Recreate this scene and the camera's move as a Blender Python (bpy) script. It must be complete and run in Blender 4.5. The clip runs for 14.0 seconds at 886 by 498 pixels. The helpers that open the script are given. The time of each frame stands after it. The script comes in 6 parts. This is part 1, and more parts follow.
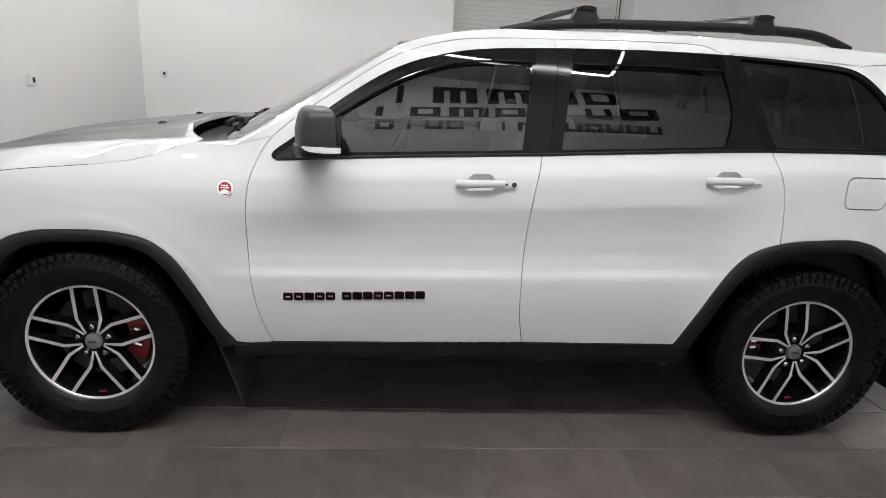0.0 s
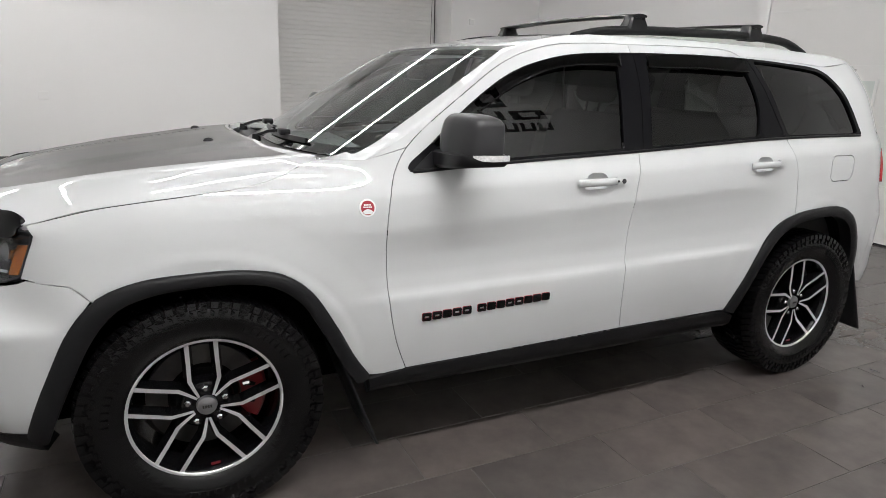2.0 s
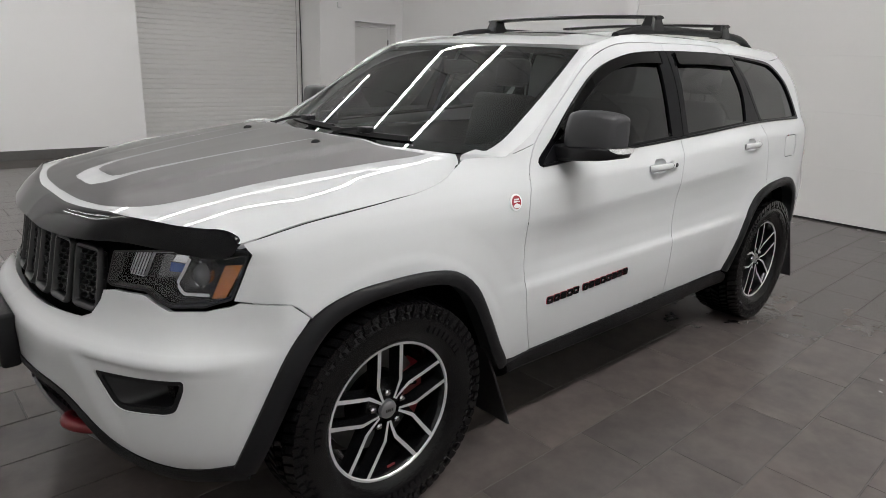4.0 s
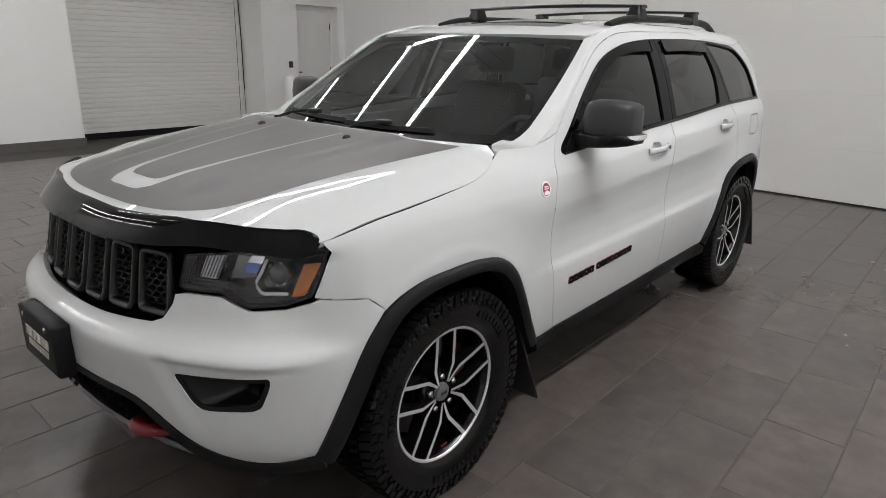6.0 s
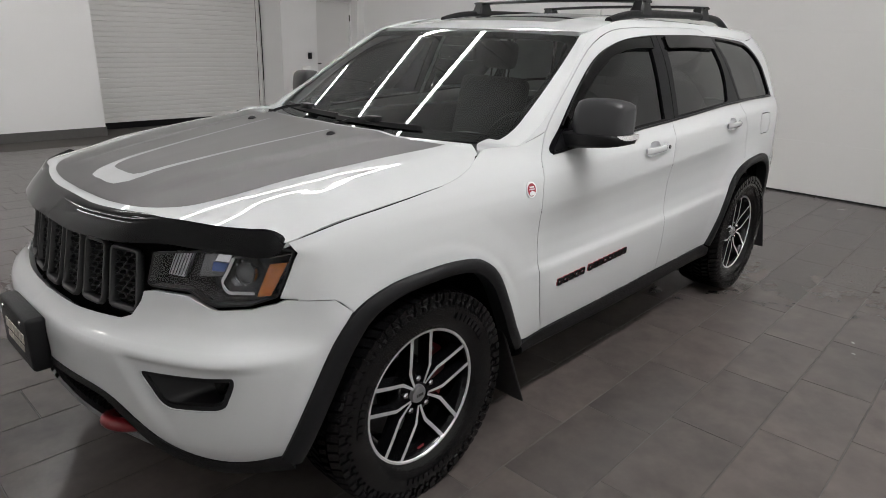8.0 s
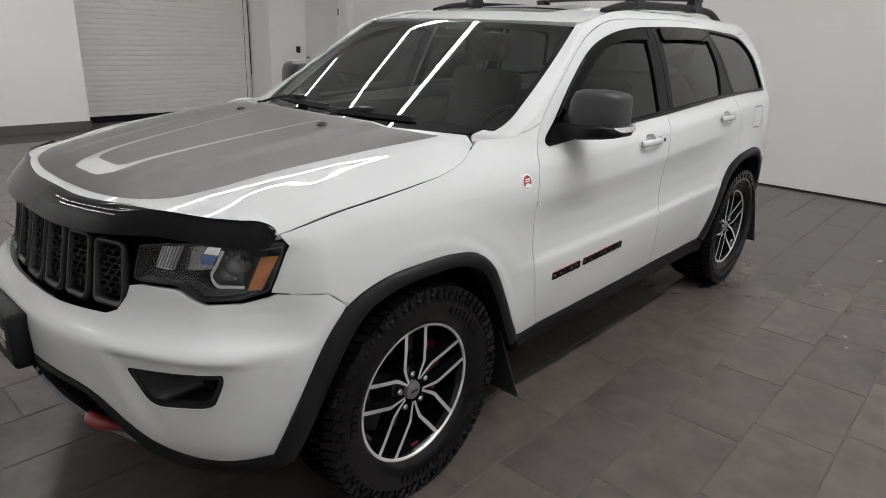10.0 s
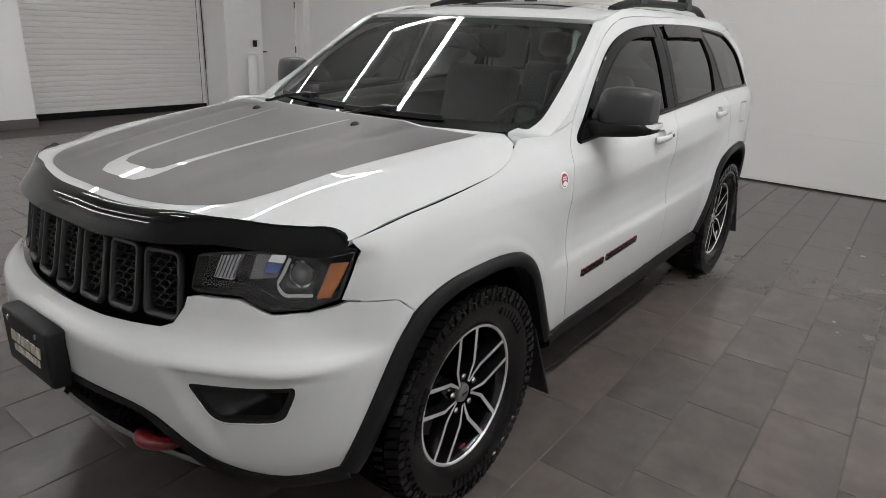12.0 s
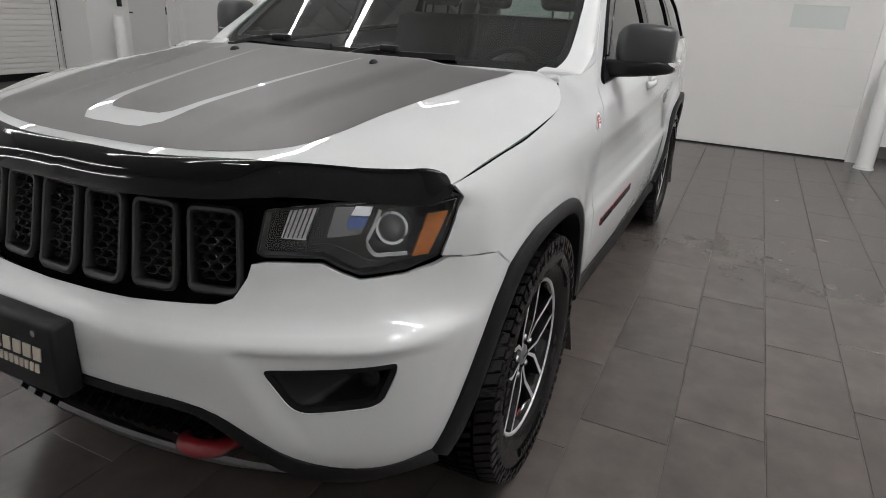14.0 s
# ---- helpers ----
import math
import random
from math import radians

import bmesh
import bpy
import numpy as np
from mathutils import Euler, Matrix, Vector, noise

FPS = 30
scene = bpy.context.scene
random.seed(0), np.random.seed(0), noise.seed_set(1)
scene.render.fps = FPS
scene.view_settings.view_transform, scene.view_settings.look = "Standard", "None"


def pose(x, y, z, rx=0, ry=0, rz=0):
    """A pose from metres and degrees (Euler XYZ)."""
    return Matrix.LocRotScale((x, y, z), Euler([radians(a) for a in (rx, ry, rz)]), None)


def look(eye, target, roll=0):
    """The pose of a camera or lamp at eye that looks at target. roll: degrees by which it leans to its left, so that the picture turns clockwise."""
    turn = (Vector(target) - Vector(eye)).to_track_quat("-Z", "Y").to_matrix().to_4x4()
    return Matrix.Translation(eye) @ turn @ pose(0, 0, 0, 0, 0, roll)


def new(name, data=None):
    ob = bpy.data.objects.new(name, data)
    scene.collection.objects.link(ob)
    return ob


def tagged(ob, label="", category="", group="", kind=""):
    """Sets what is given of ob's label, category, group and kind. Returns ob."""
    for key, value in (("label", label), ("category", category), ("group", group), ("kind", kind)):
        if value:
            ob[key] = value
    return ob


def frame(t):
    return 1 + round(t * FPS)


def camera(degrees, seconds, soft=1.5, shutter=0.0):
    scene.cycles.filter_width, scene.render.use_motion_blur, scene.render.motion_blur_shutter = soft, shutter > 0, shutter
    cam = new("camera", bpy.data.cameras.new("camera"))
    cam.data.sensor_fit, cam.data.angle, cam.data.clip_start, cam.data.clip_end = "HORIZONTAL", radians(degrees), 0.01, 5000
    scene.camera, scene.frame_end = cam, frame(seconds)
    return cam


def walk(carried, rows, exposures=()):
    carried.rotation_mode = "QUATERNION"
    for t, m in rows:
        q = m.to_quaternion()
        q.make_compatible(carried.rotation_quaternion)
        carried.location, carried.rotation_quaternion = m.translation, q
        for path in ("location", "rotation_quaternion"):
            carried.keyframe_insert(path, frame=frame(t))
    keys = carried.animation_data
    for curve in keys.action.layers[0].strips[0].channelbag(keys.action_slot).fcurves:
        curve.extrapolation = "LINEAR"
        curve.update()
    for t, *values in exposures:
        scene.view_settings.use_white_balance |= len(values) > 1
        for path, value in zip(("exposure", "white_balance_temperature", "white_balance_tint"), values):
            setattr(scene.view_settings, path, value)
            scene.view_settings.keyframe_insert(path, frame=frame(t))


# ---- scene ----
cam = camera(70.4, 14.0, 0.75)
PATH = [
    (0, (-0.293, -3.26, 1.5), (-0.13, -1.347, 0.94), 3.0),
    (0.5, (-0.652, -3.254, 1.493), (-0.305, -1.36, 0.955), 2.7),
    (1, (-0.969, -3.126, 1.447), (-0.44, -1.27, 0.923), 2.5),
    (1.5, (-1.279, -2.999, 1.453), (-0.578, -1.204, 0.919), 2.4),
    (2, (-1.602, -2.883, 1.455), (-0.746, -1.154, 0.929), 2.3),
    (2.5, (-1.846, -2.749, 1.435), (-0.875, -1.082, 0.906), 1.8),
    (3, (-2.067, -2.569, 1.455), (-0.977, -0.983, 0.913), 2.0),
    (3.5, (-2.351, -2.482, 1.457), (-1.16, -0.97, 0.914), 1.8),
    (3.7, (-2.456, -2.424, 1.465), (-1.21, -0.958, 0.917), 2.2),
    (5.8, (-2.926, -2.142, 1.517), (-1.487, -0.894, 0.907), 1.4),
    (6, (-2.918, -2.134, 1.519), (-1.475, -0.891, 0.909), 1.5),
    (6.5, (-2.874, -2.136, 1.523), (-1.423, -0.903, 0.911), 1.7),
    (7, (-2.824, -2.161, 1.524), (-1.388, -0.918, 0.898), 1.7),
    (7.5, (-2.809, -2.198, 1.534), (-1.403, -0.925, 0.901), 1.8),
    (8, (-2.786, -2.22, 1.541), (-1.399, -0.928, 0.905), 1.9),
    (10.5, (-2.771, -2.141, 1.514), (-1.347, -0.898, 0.862), 2.3),
    (11, (-2.817, -2.079, 1.52), (-1.369, -0.865, 0.864), 2.4),
    (11.5, (-2.897, -2.003, 1.533), (-1.414, -0.832, 0.877), 2.5),
    (12, (-2.96, -1.906, 1.516), (-1.447, -0.775, 0.859), 2.5),
    (12.5, (-3.009, -1.816, 1.479), (-1.459, -0.738, 0.82), 2.6),
    (13, (-3.025, -1.703, 1.427), (-1.429, -0.696, 0.763), 2.7),
    (13.5, (-3.054, -1.531, 1.382), (-1.401, -0.632, 0.704), 2.9),
    (14, (-3.089, -1.349, 1.357), (-1.391, -0.574, 0.64), 3.2),
]
walk(cam, [(t, look(eye, target, roll)) for t, eye, target, roll in PATH], [(0, 0.15), (2.0, 0.14), (3.5, 0.05), (6.0, -0.05), (14.0, -0.05)])

CY = 0.0          # the car's centre line


# ---- world, light ----
world = bpy.data.worlds.new("world")
scene.world = world
world.use_nodes = True
sky = world.node_tree.nodes.new("ShaderNodeTexSky")
sky.sky_type, sky.sun_disc, sky.sun_elevation = "NISHITA", False, radians(35)
world.node_tree.nodes["Background"].inputs[1].default_value = 0.05
world.node_tree.links.new(sky.outputs[0], world.node_tree.nodes["Background"].inputs[0])
LAMP = 50.0        # strength of the light strips' diffusers
scene.view_settings.exposure = 0.0


# ---- materials ----
def material(name, colour, rough=0.5, metal=0.0, coat=0.0, grain=0.0, scale=40.0, bump=0.0, spread=0.0, spec=0.5, second=0.0, mottle=3.0):
    """A surface: a base colour with grain and mottling at two scales, relief, and a spread between pieces."""
    m = bpy.data.materials.new(name)
    m.use_nodes = True
    n, l = m.node_tree.nodes, m.node_tree.links
    b = n["Principled BSDF"]
    b.inputs["Roughness"].default_value, b.inputs["Metallic"].default_value = rough, metal
    b.inputs["Coat Weight"].default_value, b.inputs["Coat Roughness"].default_value = coat, 0.015
    b.inputs["Specular IOR Level"].default_value = spec
    b.inputs["Base Color"].default_value = (*colour, 1)
    if grain or spread or second:
        fine, wide = n.new("ShaderNodeTexNoise"), n.new("ShaderNodeTexNoise")
        fine.inputs["Scale"].default_value, wide.inputs["Scale"].default_value = scale, mottle
        fine.inputs["Detail"].default_value, wide.inputs["Detail"].default_value = 6, 5
        geo = n.new("ShaderNodeNewGeometry")
        for t in (fine, wide):
            l.new(geo.outputs["Position"], t.inputs["Vector"])
        info = n.new("ShaderNodeObjectInfo")
        total = n.new("ShaderNodeMath")
        total.operation = "MULTIPLY_ADD"
        l.new(fine.outputs["Fac"], total.inputs[0])
        total.inputs[1].default_value, total.inputs[2].default_value = grain, 1 - grain / 2 - second / 2 - spread / 2
        two = n.new("ShaderNodeMath")
        two.operation = "MULTIPLY_ADD"
        l.new(wide.outputs["Fac"], two.inputs[0])
        two.inputs[1].default_value = second
        l.new(total.outputs[0], two.inputs[2])
        three = n.new("ShaderNodeMath")
        three.operation = "MULTIPLY_ADD"
        l.new(info.outputs["Random"], three.inputs[0])
        three.inputs[1].default_value = spread
        l.new(two.outputs[0], three.inputs[2])
        mix = n.new("ShaderNodeVectorMath")
        mix.operation = "SCALE"
        mix.inputs[0].default_value = colour
        l.new(three.outputs[0], mix.inputs["Scale"])
        l.new(mix.outputs[0], b.inputs["Base Color"])
        if bump:
            bn = n.new("ShaderNodeBump")
            bn.inputs["Strength"].default_value, bn.inputs["Distance"].default_value = bump, 0.002
            l.new(fine.outputs["Fac"], bn.inputs["Height"])
            l.new(bn.outputs[0], b.inputs["Normal"])
    return m


def glass(name, tint, gloss=1.0, ior=1.5):
    """A thin pane: tinted see-through with a mirror gloss by Fresnel."""
    m = bpy.data.materials.new(name)
    m.use_nodes = True
    n, l = m.node_tree.nodes, m.node_tree.links
    n.remove(n["Principled BSDF"])
    clear, shine, mix, fres = n.new("ShaderNodeBsdfTransparent"), n.new("ShaderNodeBsdfGlossy"), n.new("ShaderNodeMixShader"), n.new("ShaderNodeFresnel")
    clear.inputs[0].default_value = (*tint, 1)
    shine.inputs["Roughness"].default_value = 0.0
    shine.inputs[0].default_value = (gloss, gloss, gloss, 1)
    fres.inputs[0].default_value = ior
    l.new(fres.outputs[0], mix.inputs[0])
    l.new(clear.outputs[0], mix.inputs[1])
    l.new(shine.outputs[0], mix.inputs[2])
    l.new(mix.outputs[0], n["Material Output"].inputs[0])
    return m


def streaked(m):
    """Faint wiped streaks along the slope of a pane: a thin dull film in narrow lines."""
    n, l = m.node_tree.nodes, m.node_tree.links
    geo, stretch, lines, span = n.new("ShaderNodeNewGeometry"), n.new("ShaderNodeVectorMath"), n.new("ShaderNodeTexNoise"), n.new("ShaderNodeMapRange")
    stretch.operation = "MULTIPLY"
    stretch.inputs[1].default_value = (1.2, 75.0, 1.2)
    l.new(geo.outputs["Position"], stretch.inputs[0])
    l.new(stretch.outputs[0], lines.inputs["Vector"])
    lines.inputs["Scale"].default_value, lines.inputs["Detail"].default_value = 1.0, 3
    l.new(lines.outputs["Fac"], span.inputs[0])
    span.inputs[1].default_value, span.inputs[2].default_value, span.inputs[3].default_value, span.inputs[4].default_value = 0.50, 0.75, 0.0, 0.045
    film, mix, end = n.new("ShaderNodeBsdfGlossy"), n.new("ShaderNodeMixShader"), n["Material Output"]
    film.inputs["Roughness"].default_value = 0.22
    film.inputs[0].default_value = (0.8, 0.8, 0.8, 1)
    l.new(span.outputs[0], mix.inputs[0])
    l.new(end.inputs[0].links[0].from_socket, mix.inputs[1])
    l.new(film.outputs[0], mix.inputs[2])
    l.new(mix.outputs[0], end.inputs[0])
    return m


def glow(name, colour, strength):
    m = bpy.data.materials.new(name)
    m.use_nodes = True
    b = m.node_tree.nodes["Principled BSDF"]
    b.inputs["Emission Color"].default_value, b.inputs["Emission Strength"].default_value = (*colour, 1), strength
    return m


def porcelain():
    """Stone-look porcelain: cool grey and brown-grey clouds, fine speckle, each tile a little different."""
    m = material("grey_porcelain", (0.13, 0.13, 0.13), 0.34, grain=0.3, scale=12, spec=0.5)
    n, l = m.node_tree.nodes, m.node_tree.links
    geo, info = n.new("ShaderNodeNewGeometry"), n.new("ShaderNodeObjectInfo")
    cloud, vein, add, add2 = n.new("ShaderNodeTexNoise"), n.new("ShaderNodeTexNoise"), n.new("ShaderNodeMath"), n.new("ShaderNodeMath")
    shift = n.new("ShaderNodeVectorMath")
    shift.operation = "MULTIPLY_ADD"
    l.new(info.outputs["Location"], shift.inputs[0])
    shift.inputs[1].default_value = (3.1, 2.3, 0)
    l.new(geo.outputs["Position"], shift.inputs[2])
    for t, sc, dt, ds in ((cloud, 2.2, 8, 0.0), (vein, 5.0, 6, 0.0)):
        t.inputs["Scale"].default_value, t.inputs["Detail"].default_value, t.inputs["Distortion"].default_value = sc, dt, ds
        l.new(shift.outputs[0], t.inputs["Vector"])
    add.operation = add2.operation = "MULTIPLY_ADD"
    l.new(cloud.outputs["Fac"], add.inputs[0])
    add.inputs[1].default_value = 1.0
    part_random = n.new("ShaderNodeMath")
    part_random.operation = "MULTIPLY_ADD"
    part_random.inputs[1].default_value, part_random.inputs[2].default_value = 0.40, 0.13
    l.new(info.outputs["Random"], part_random.inputs[0])
    l.new(part_random.outputs[0], add.inputs[2])
    l.new(vein.outputs["Fac"], add2.inputs[0])
    add2.inputs[1].default_value = 0.5
    l.new(add.outputs[0], add2.inputs[2])
    # hue between cool grey and brown by tile and cloud, value by veins and speckle
    span = n.new("ShaderNodeMapRange")
    l.new(add2.outputs[0], span.inputs[0])
    span.inputs[1].default_value, span.inputs[2].default_value = 0.50, 1.66
    hue = n.new("ShaderNodeMixRGB")
    hue.inputs[1].default_value, hue.inputs[2].default_value = (0.048, 0.0444, 0.0431, 1), (0.113, 0.094, 0.087, 1)
    l.new(span.outputs[0], hue.inputs[0])
    speck = n.new("ShaderNodeTexNoise")
    speck.inputs["Scale"].default_value, speck.inputs["Detail"].default_value, speck.inputs["Roughness"].default_value = 8.0, 6, 0.6
    l.new(shift.outputs[0], speck.inputs["Vector"])
    gain = n.new("ShaderNodeMapRange")
    l.new(speck.outputs["Fac"], gain.inputs[0])
    gain.inputs[1].default_value, gain.inputs[2].default_value, gain.inputs[3].default_value, gain.inputs[4].default_value = 0.2, 0.8, 0.80, 1.20
    ramp = n.new("ShaderNodeVectorMath")
    ramp.operation = "SCALE"
    l.new(hue.outputs[0], ramp.inputs[0])
    l.new(gain.outputs[0], ramp.inputs["Scale"])
    rough = n.new("ShaderNodeMapRange")
    l.new(vein.outputs["Fac"], rough.inputs[0])
    rough.inputs[1].default_value, rough.inputs[2].default_value, rough.inputs[3].default_value, rough.inputs[4].default_value = 0.2, 0.8, 0.24, 0.28
    l.new(rough.outputs[0], n["Principled BSDF"].inputs["Roughness"])
    l.new(ramp.outputs[0], n["Principled BSDF"].inputs["Base Color"])
    return m


PAINT = material("white_paint", (0.525, 0.538, 0.543), 0.6, coat=1.0, grain=0.02, scale=600, second=0.01, spec=0.0)
MATT = material("textured_black_plastic", (0.010, 0.010, 0.011), 0.42, grain=0.3, scale=700, bump=0.25, spec=0.19)
GLOSSB = material("gloss_black", (0.004, 0.004, 0.0045), 0.05, spec=0.27)
DEFLM = material("black_acrylic", (0.003, 0.003, 0.0035), 0.06, spec=0.13)
PILLARB = material("satin_black_pillar_film", (0.006, 0.006, 0.007), 0.10, spec=0.09, grain=0.1, scale=500)
TRIMB = material("satin_black_trim", (0.006, 0.006, 0.007), 0.3, spec=0.32)
DECAL = material("matt_grey_vinyl", (0.066, 0.0635, 0.0635), 0.42, grain=0.12, scale=900, second=0.05, spec=0.34)
GREYP = material("dark_grey_grille_paint", (0.0145, 0.0148, 0.016), 0.42, grain=0.1, scale=500)
DARK = material("black_void", (0.004, 0.004, 0.004), 0.9, grain=0.3, scale=30, spec=0.0)
RUBBER = material("tyre_rubber", (0.0032, 0.0032, 0.0035), 0.17, spec=0.30, grain=0.5, scale=70, bump=0.6, second=0.3)
SKIDM = material("grey_skid_paint", (0.10, 0.10, 0.105), 0.4, grain=0.2, scale=200)
FLAPM = material("mud_flap_rubber", (0.008, 0.008, 0.009), 0.4, spec=0.3, grain=0.4, scale=200, bump=0.2)
ALLOY = material("machined_aluminium", (0.64, 0.64, 0.65), 0.38, metal=0.6, grain=0.08, scale=300)
RIMBLK = material("black_rim_paint", (0.0035, 0.0035, 0.004), 0.16, coat=0.2, spec=0.25)
STEEL = material("brake_steel", (0.085, 0.083, 0.081), 0.38, metal=1.0, grain=0.3, scale=90)
CAPM = material("grey_cap_metal", (0.30, 0.30, 0.31), 0.3, metal=0.8, grain=0.1, scale=200)
CHROME = material("chrome", (0.75, 0.75, 0.76), 0.10, metal=1.0)
RED = material("red_enamel", (0.18, 0.007, 0.012), 0.3, coat=0.6, grain=0.1, scale=80)
REDB = material("badge_red", (0.30, 0.012, 0.025), 0.3, coat=0.5)
WHITEB = material("badge_white", (0.78, 0.78, 0.77), 0.35)
SEAT = material("dark_seat_leather", (0.015, 0.0155, 0.016), 0.5, spec=0.25, grain=0.3, scale=220, bump=0.2)
GREYTXT = material("pale_plate_lettering", (0.50, 0.47, 0.40), 0.4)
AMBER = material("amber_reflector", (0.46, 0.135, 0.008), 0.15, coat=0.5, grain=0.9, scale=110, bump=0.5)
LAMPIN = material("lamp_bezel", (0.007, 0.007, 0.0078), 0.22, spec=0.25, grain=0.2, scale=60)
LAMPSIL = material("lamp_reflector", (0.70, 0.70, 0.72), 0.12, metal=1.0)
TAIL = material("red_tail_lens", (0.35, 0.015, 0.02), 0.1, coat=1.0)
CLEARL = glass("lamp_lens", (0.92, 0.93, 0.94), ior=1.45)
TINT = glass("privacy_glass", (0.10, 0.108, 0.10), ior=1.50)
TINTF = glass("front_side_glass", (0.075, 0.082, 0.08), ior=1.49)
SCREEN = streaked(glass("windscreen_glass", (0.70, 0.83, 0.78), ior=1.68))
REARG = glass("rear_glass", (0.42, 0.45, 0.44))
SMOKE = glass("smoked_acrylic", (0.05, 0.05, 0.052), ior=1.3)
WALL = material("white_wall_paint", (0.80, 0.795, 0.79), 0.55, grain=0.02, scale=260, bump=0.06, second=0.03, mottle=0.8)
CEIL = material("pale_ceiling", (0.66, 0.66, 0.655), 0.7, grain=0.03, scale=60, second=0.03)
TILE = porcelain()
GROUT = material("brown_grey_grout", (0.058, 0.052, 0.048), 0.8, grain=0.4, scale=120, bump=0.2, second=0.3)
BASEM = material("grey_tile_skirting", (0.10, 0.096, 0.093), 0.35, grain=0.3, scale=30)
SLATM = material("white_shutter_slat", (0.72, 0.71, 0.695), 0.45, grain=0.03, scale=30, spread=0.03)
PANELM = material("white_door_section", (0.69, 0.682, 0.672), 0.45, grain=0.03, scale=160, bump=0.10, second=0.02)
FROST = material("frosted_pane", (0.60, 0.64, 0.62), 0.25)
PLASTW = material("white_plastic", (0.76, 0.76, 0.75), 0.4)
SIGNM = material("black_vinyl_lettering", (0.008, 0.008, 0.009), 0.4)
LEDM = glow("led_diffuser", (1.0, 0.99, 0.98), LAMP)
LEDB = glow("led_diffuser_bright", (1.0, 0.99, 0.98), LAMP * 3.85)


# ---- helpers ----
def hermite(knots):
    """A smooth monotone curve through (x, y) knots."""
    xs, ys = [k[0] for k in knots], [k[1] for k in knots]
    n = len(xs)
    d = [(ys[i + 1] - ys[i]) / (xs[i + 1] - xs[i]) for i in range(n - 1)]
    m = [d[0]] + [0 if d[i - 1] * d[i] <= 0 else 2 * d[i - 1] * d[i] / (d[i - 1] + d[i]) for i in range(1, n - 1)] + [d[-1]]

    def f(x):
        if x <= xs[0]:
            return ys[0] + m[0] * (x - xs[0])
        if x >= xs[-1]:
            return ys[-1] + m[-1] * (x - xs[-1])
        i = 0
        while x > xs[i + 1]:
            i += 1
        h = xs[i + 1] - xs[i]
        t = (x - xs[i]) / h
        return ((1 + 2 * t) * ys[i] + t * h * m[i]) * (1 - t) ** 2 + ((3 - 2 * t) * ys[i + 1] + (t - 1) * h * m[i + 1]) * t * t
    return f


def smooth(a, b, x):
    t = min(1.0, max(0.0, (x - a) / (b - a)))
    return t * t * (3 - 2 * t)


def spline(pts, step=0.02, closed=False):
    """Points along a rounded line through pts."""
    out, n = [], len(pts)
    P = [Vector(p) for p in pts]
    for i in range(n if closed else n - 1):
        p1, p2 = P[i], P[(i + 1) % n]
        p0 = P[i - 1] if closed or i else p1 * 2 - p2
        p3 = P[(i + 2) % n] if closed or i + 2 < n else p2 * 2 - p1
        k = max(1, int((p2 - p1).length / step))
        a, b, c = (max((q - p).length, 1e-6) ** 0.5 for p, q in ((p0, p1), (p1, p2), (p2, p3)))
        t1 = (p1 - p0) / a - (p2 - p0) / (a + b) + (p2 - p1) / b
        t2 = (p2 - p1) / b - (p3 - p1) / (b + c) + (p3 - p2) / c
        t1, t2 = t1 * b, t2 * b
        for j in range(k):
            t = j / k
            out.append(p1 * (2 * t**3 - 3 * t * t + 1) + t1 * (t**3 - 2 * t * t + t) + p2 * (3 * t * t - 2 * t**3) + t2 * (t**3 - t * t))
    return out if closed else out + [P[-1]]


def rounded(pts, r, k=5):
    """A closed 2D outline with rounded corners; r: one radius or one for each corner."""
    out, n = [], len(pts)
    for i, p in enumerate(pts):
        p, a, b = Vector(p), Vector(pts[i - 1]), Vector(pts[(i + 1) % n])
        q = r[i] if isinstance(r, (list, tuple)) else r
        if q <= 0:
            out.append(p)
            continue
        da, db = a - p, b - p
        q = min(q, da.length * 0.48, db.length * 0.48)
        s, e = p + da.normalized() * q, p + db.normalized() * q
        out += [s * (1 - t) ** 2 + p * 2 * t * (1 - t) + e * t * t for t in (j / k for j in range(k + 1))]
    return out


def area(poly):
    return sum(a[0] * b[1] - b[0] * a[1] for a, b in zip(poly, poly[1:] + poly[:1])) / 2


def grown(poly, d):
    """The outline moved outwards by d (inwards where negative)."""
    s = 1 if area(poly) > 0 else -1
    out, n = [], len(poly)
    for i, p in enumerate(poly):
        p, a, b = Vector(p[:2]), Vector(poly[i - 1][:2]), Vector(poly[(i + 1) % n][:2])
        t1, t2 = (p - a), (b - p)
        if t1.length < 1e-7 or t2.length < 1e-7:
            out.append(p)
            continue
        n1, n2 = Vector((t1.y, -t1.x)).normalized() * s, Vector((t2.y, -t2.x)).normalized() * s
        m = n1 + n2
        m = m / max(0.35, m.dot(m) / 2) if m.length > 1e-6 else n1
        out.append(p + m * d)
    return out


def dense(poly, step):
    out = []
    for a, b in zip(poly, list(poly[1:]) + [poly[0]]):
        a, b = Vector(a[:2]), Vector(b[:2])
        k = max(1, int(math.ceil((b - a).length / step)))
        out += [a.lerp(b, j / k) for j in range(k)]
    return out


def inside(p, poly):
    c, x, y = False, p[0], p[1]
    for (ax, ay), (bx, by) in zip(poly, poly[1:] + poly[:1]):
        if (ay > y) != (by > y) and x < (bx - ax) * (y - ay) / (by - ay) + ax:
            c = not c
    return c


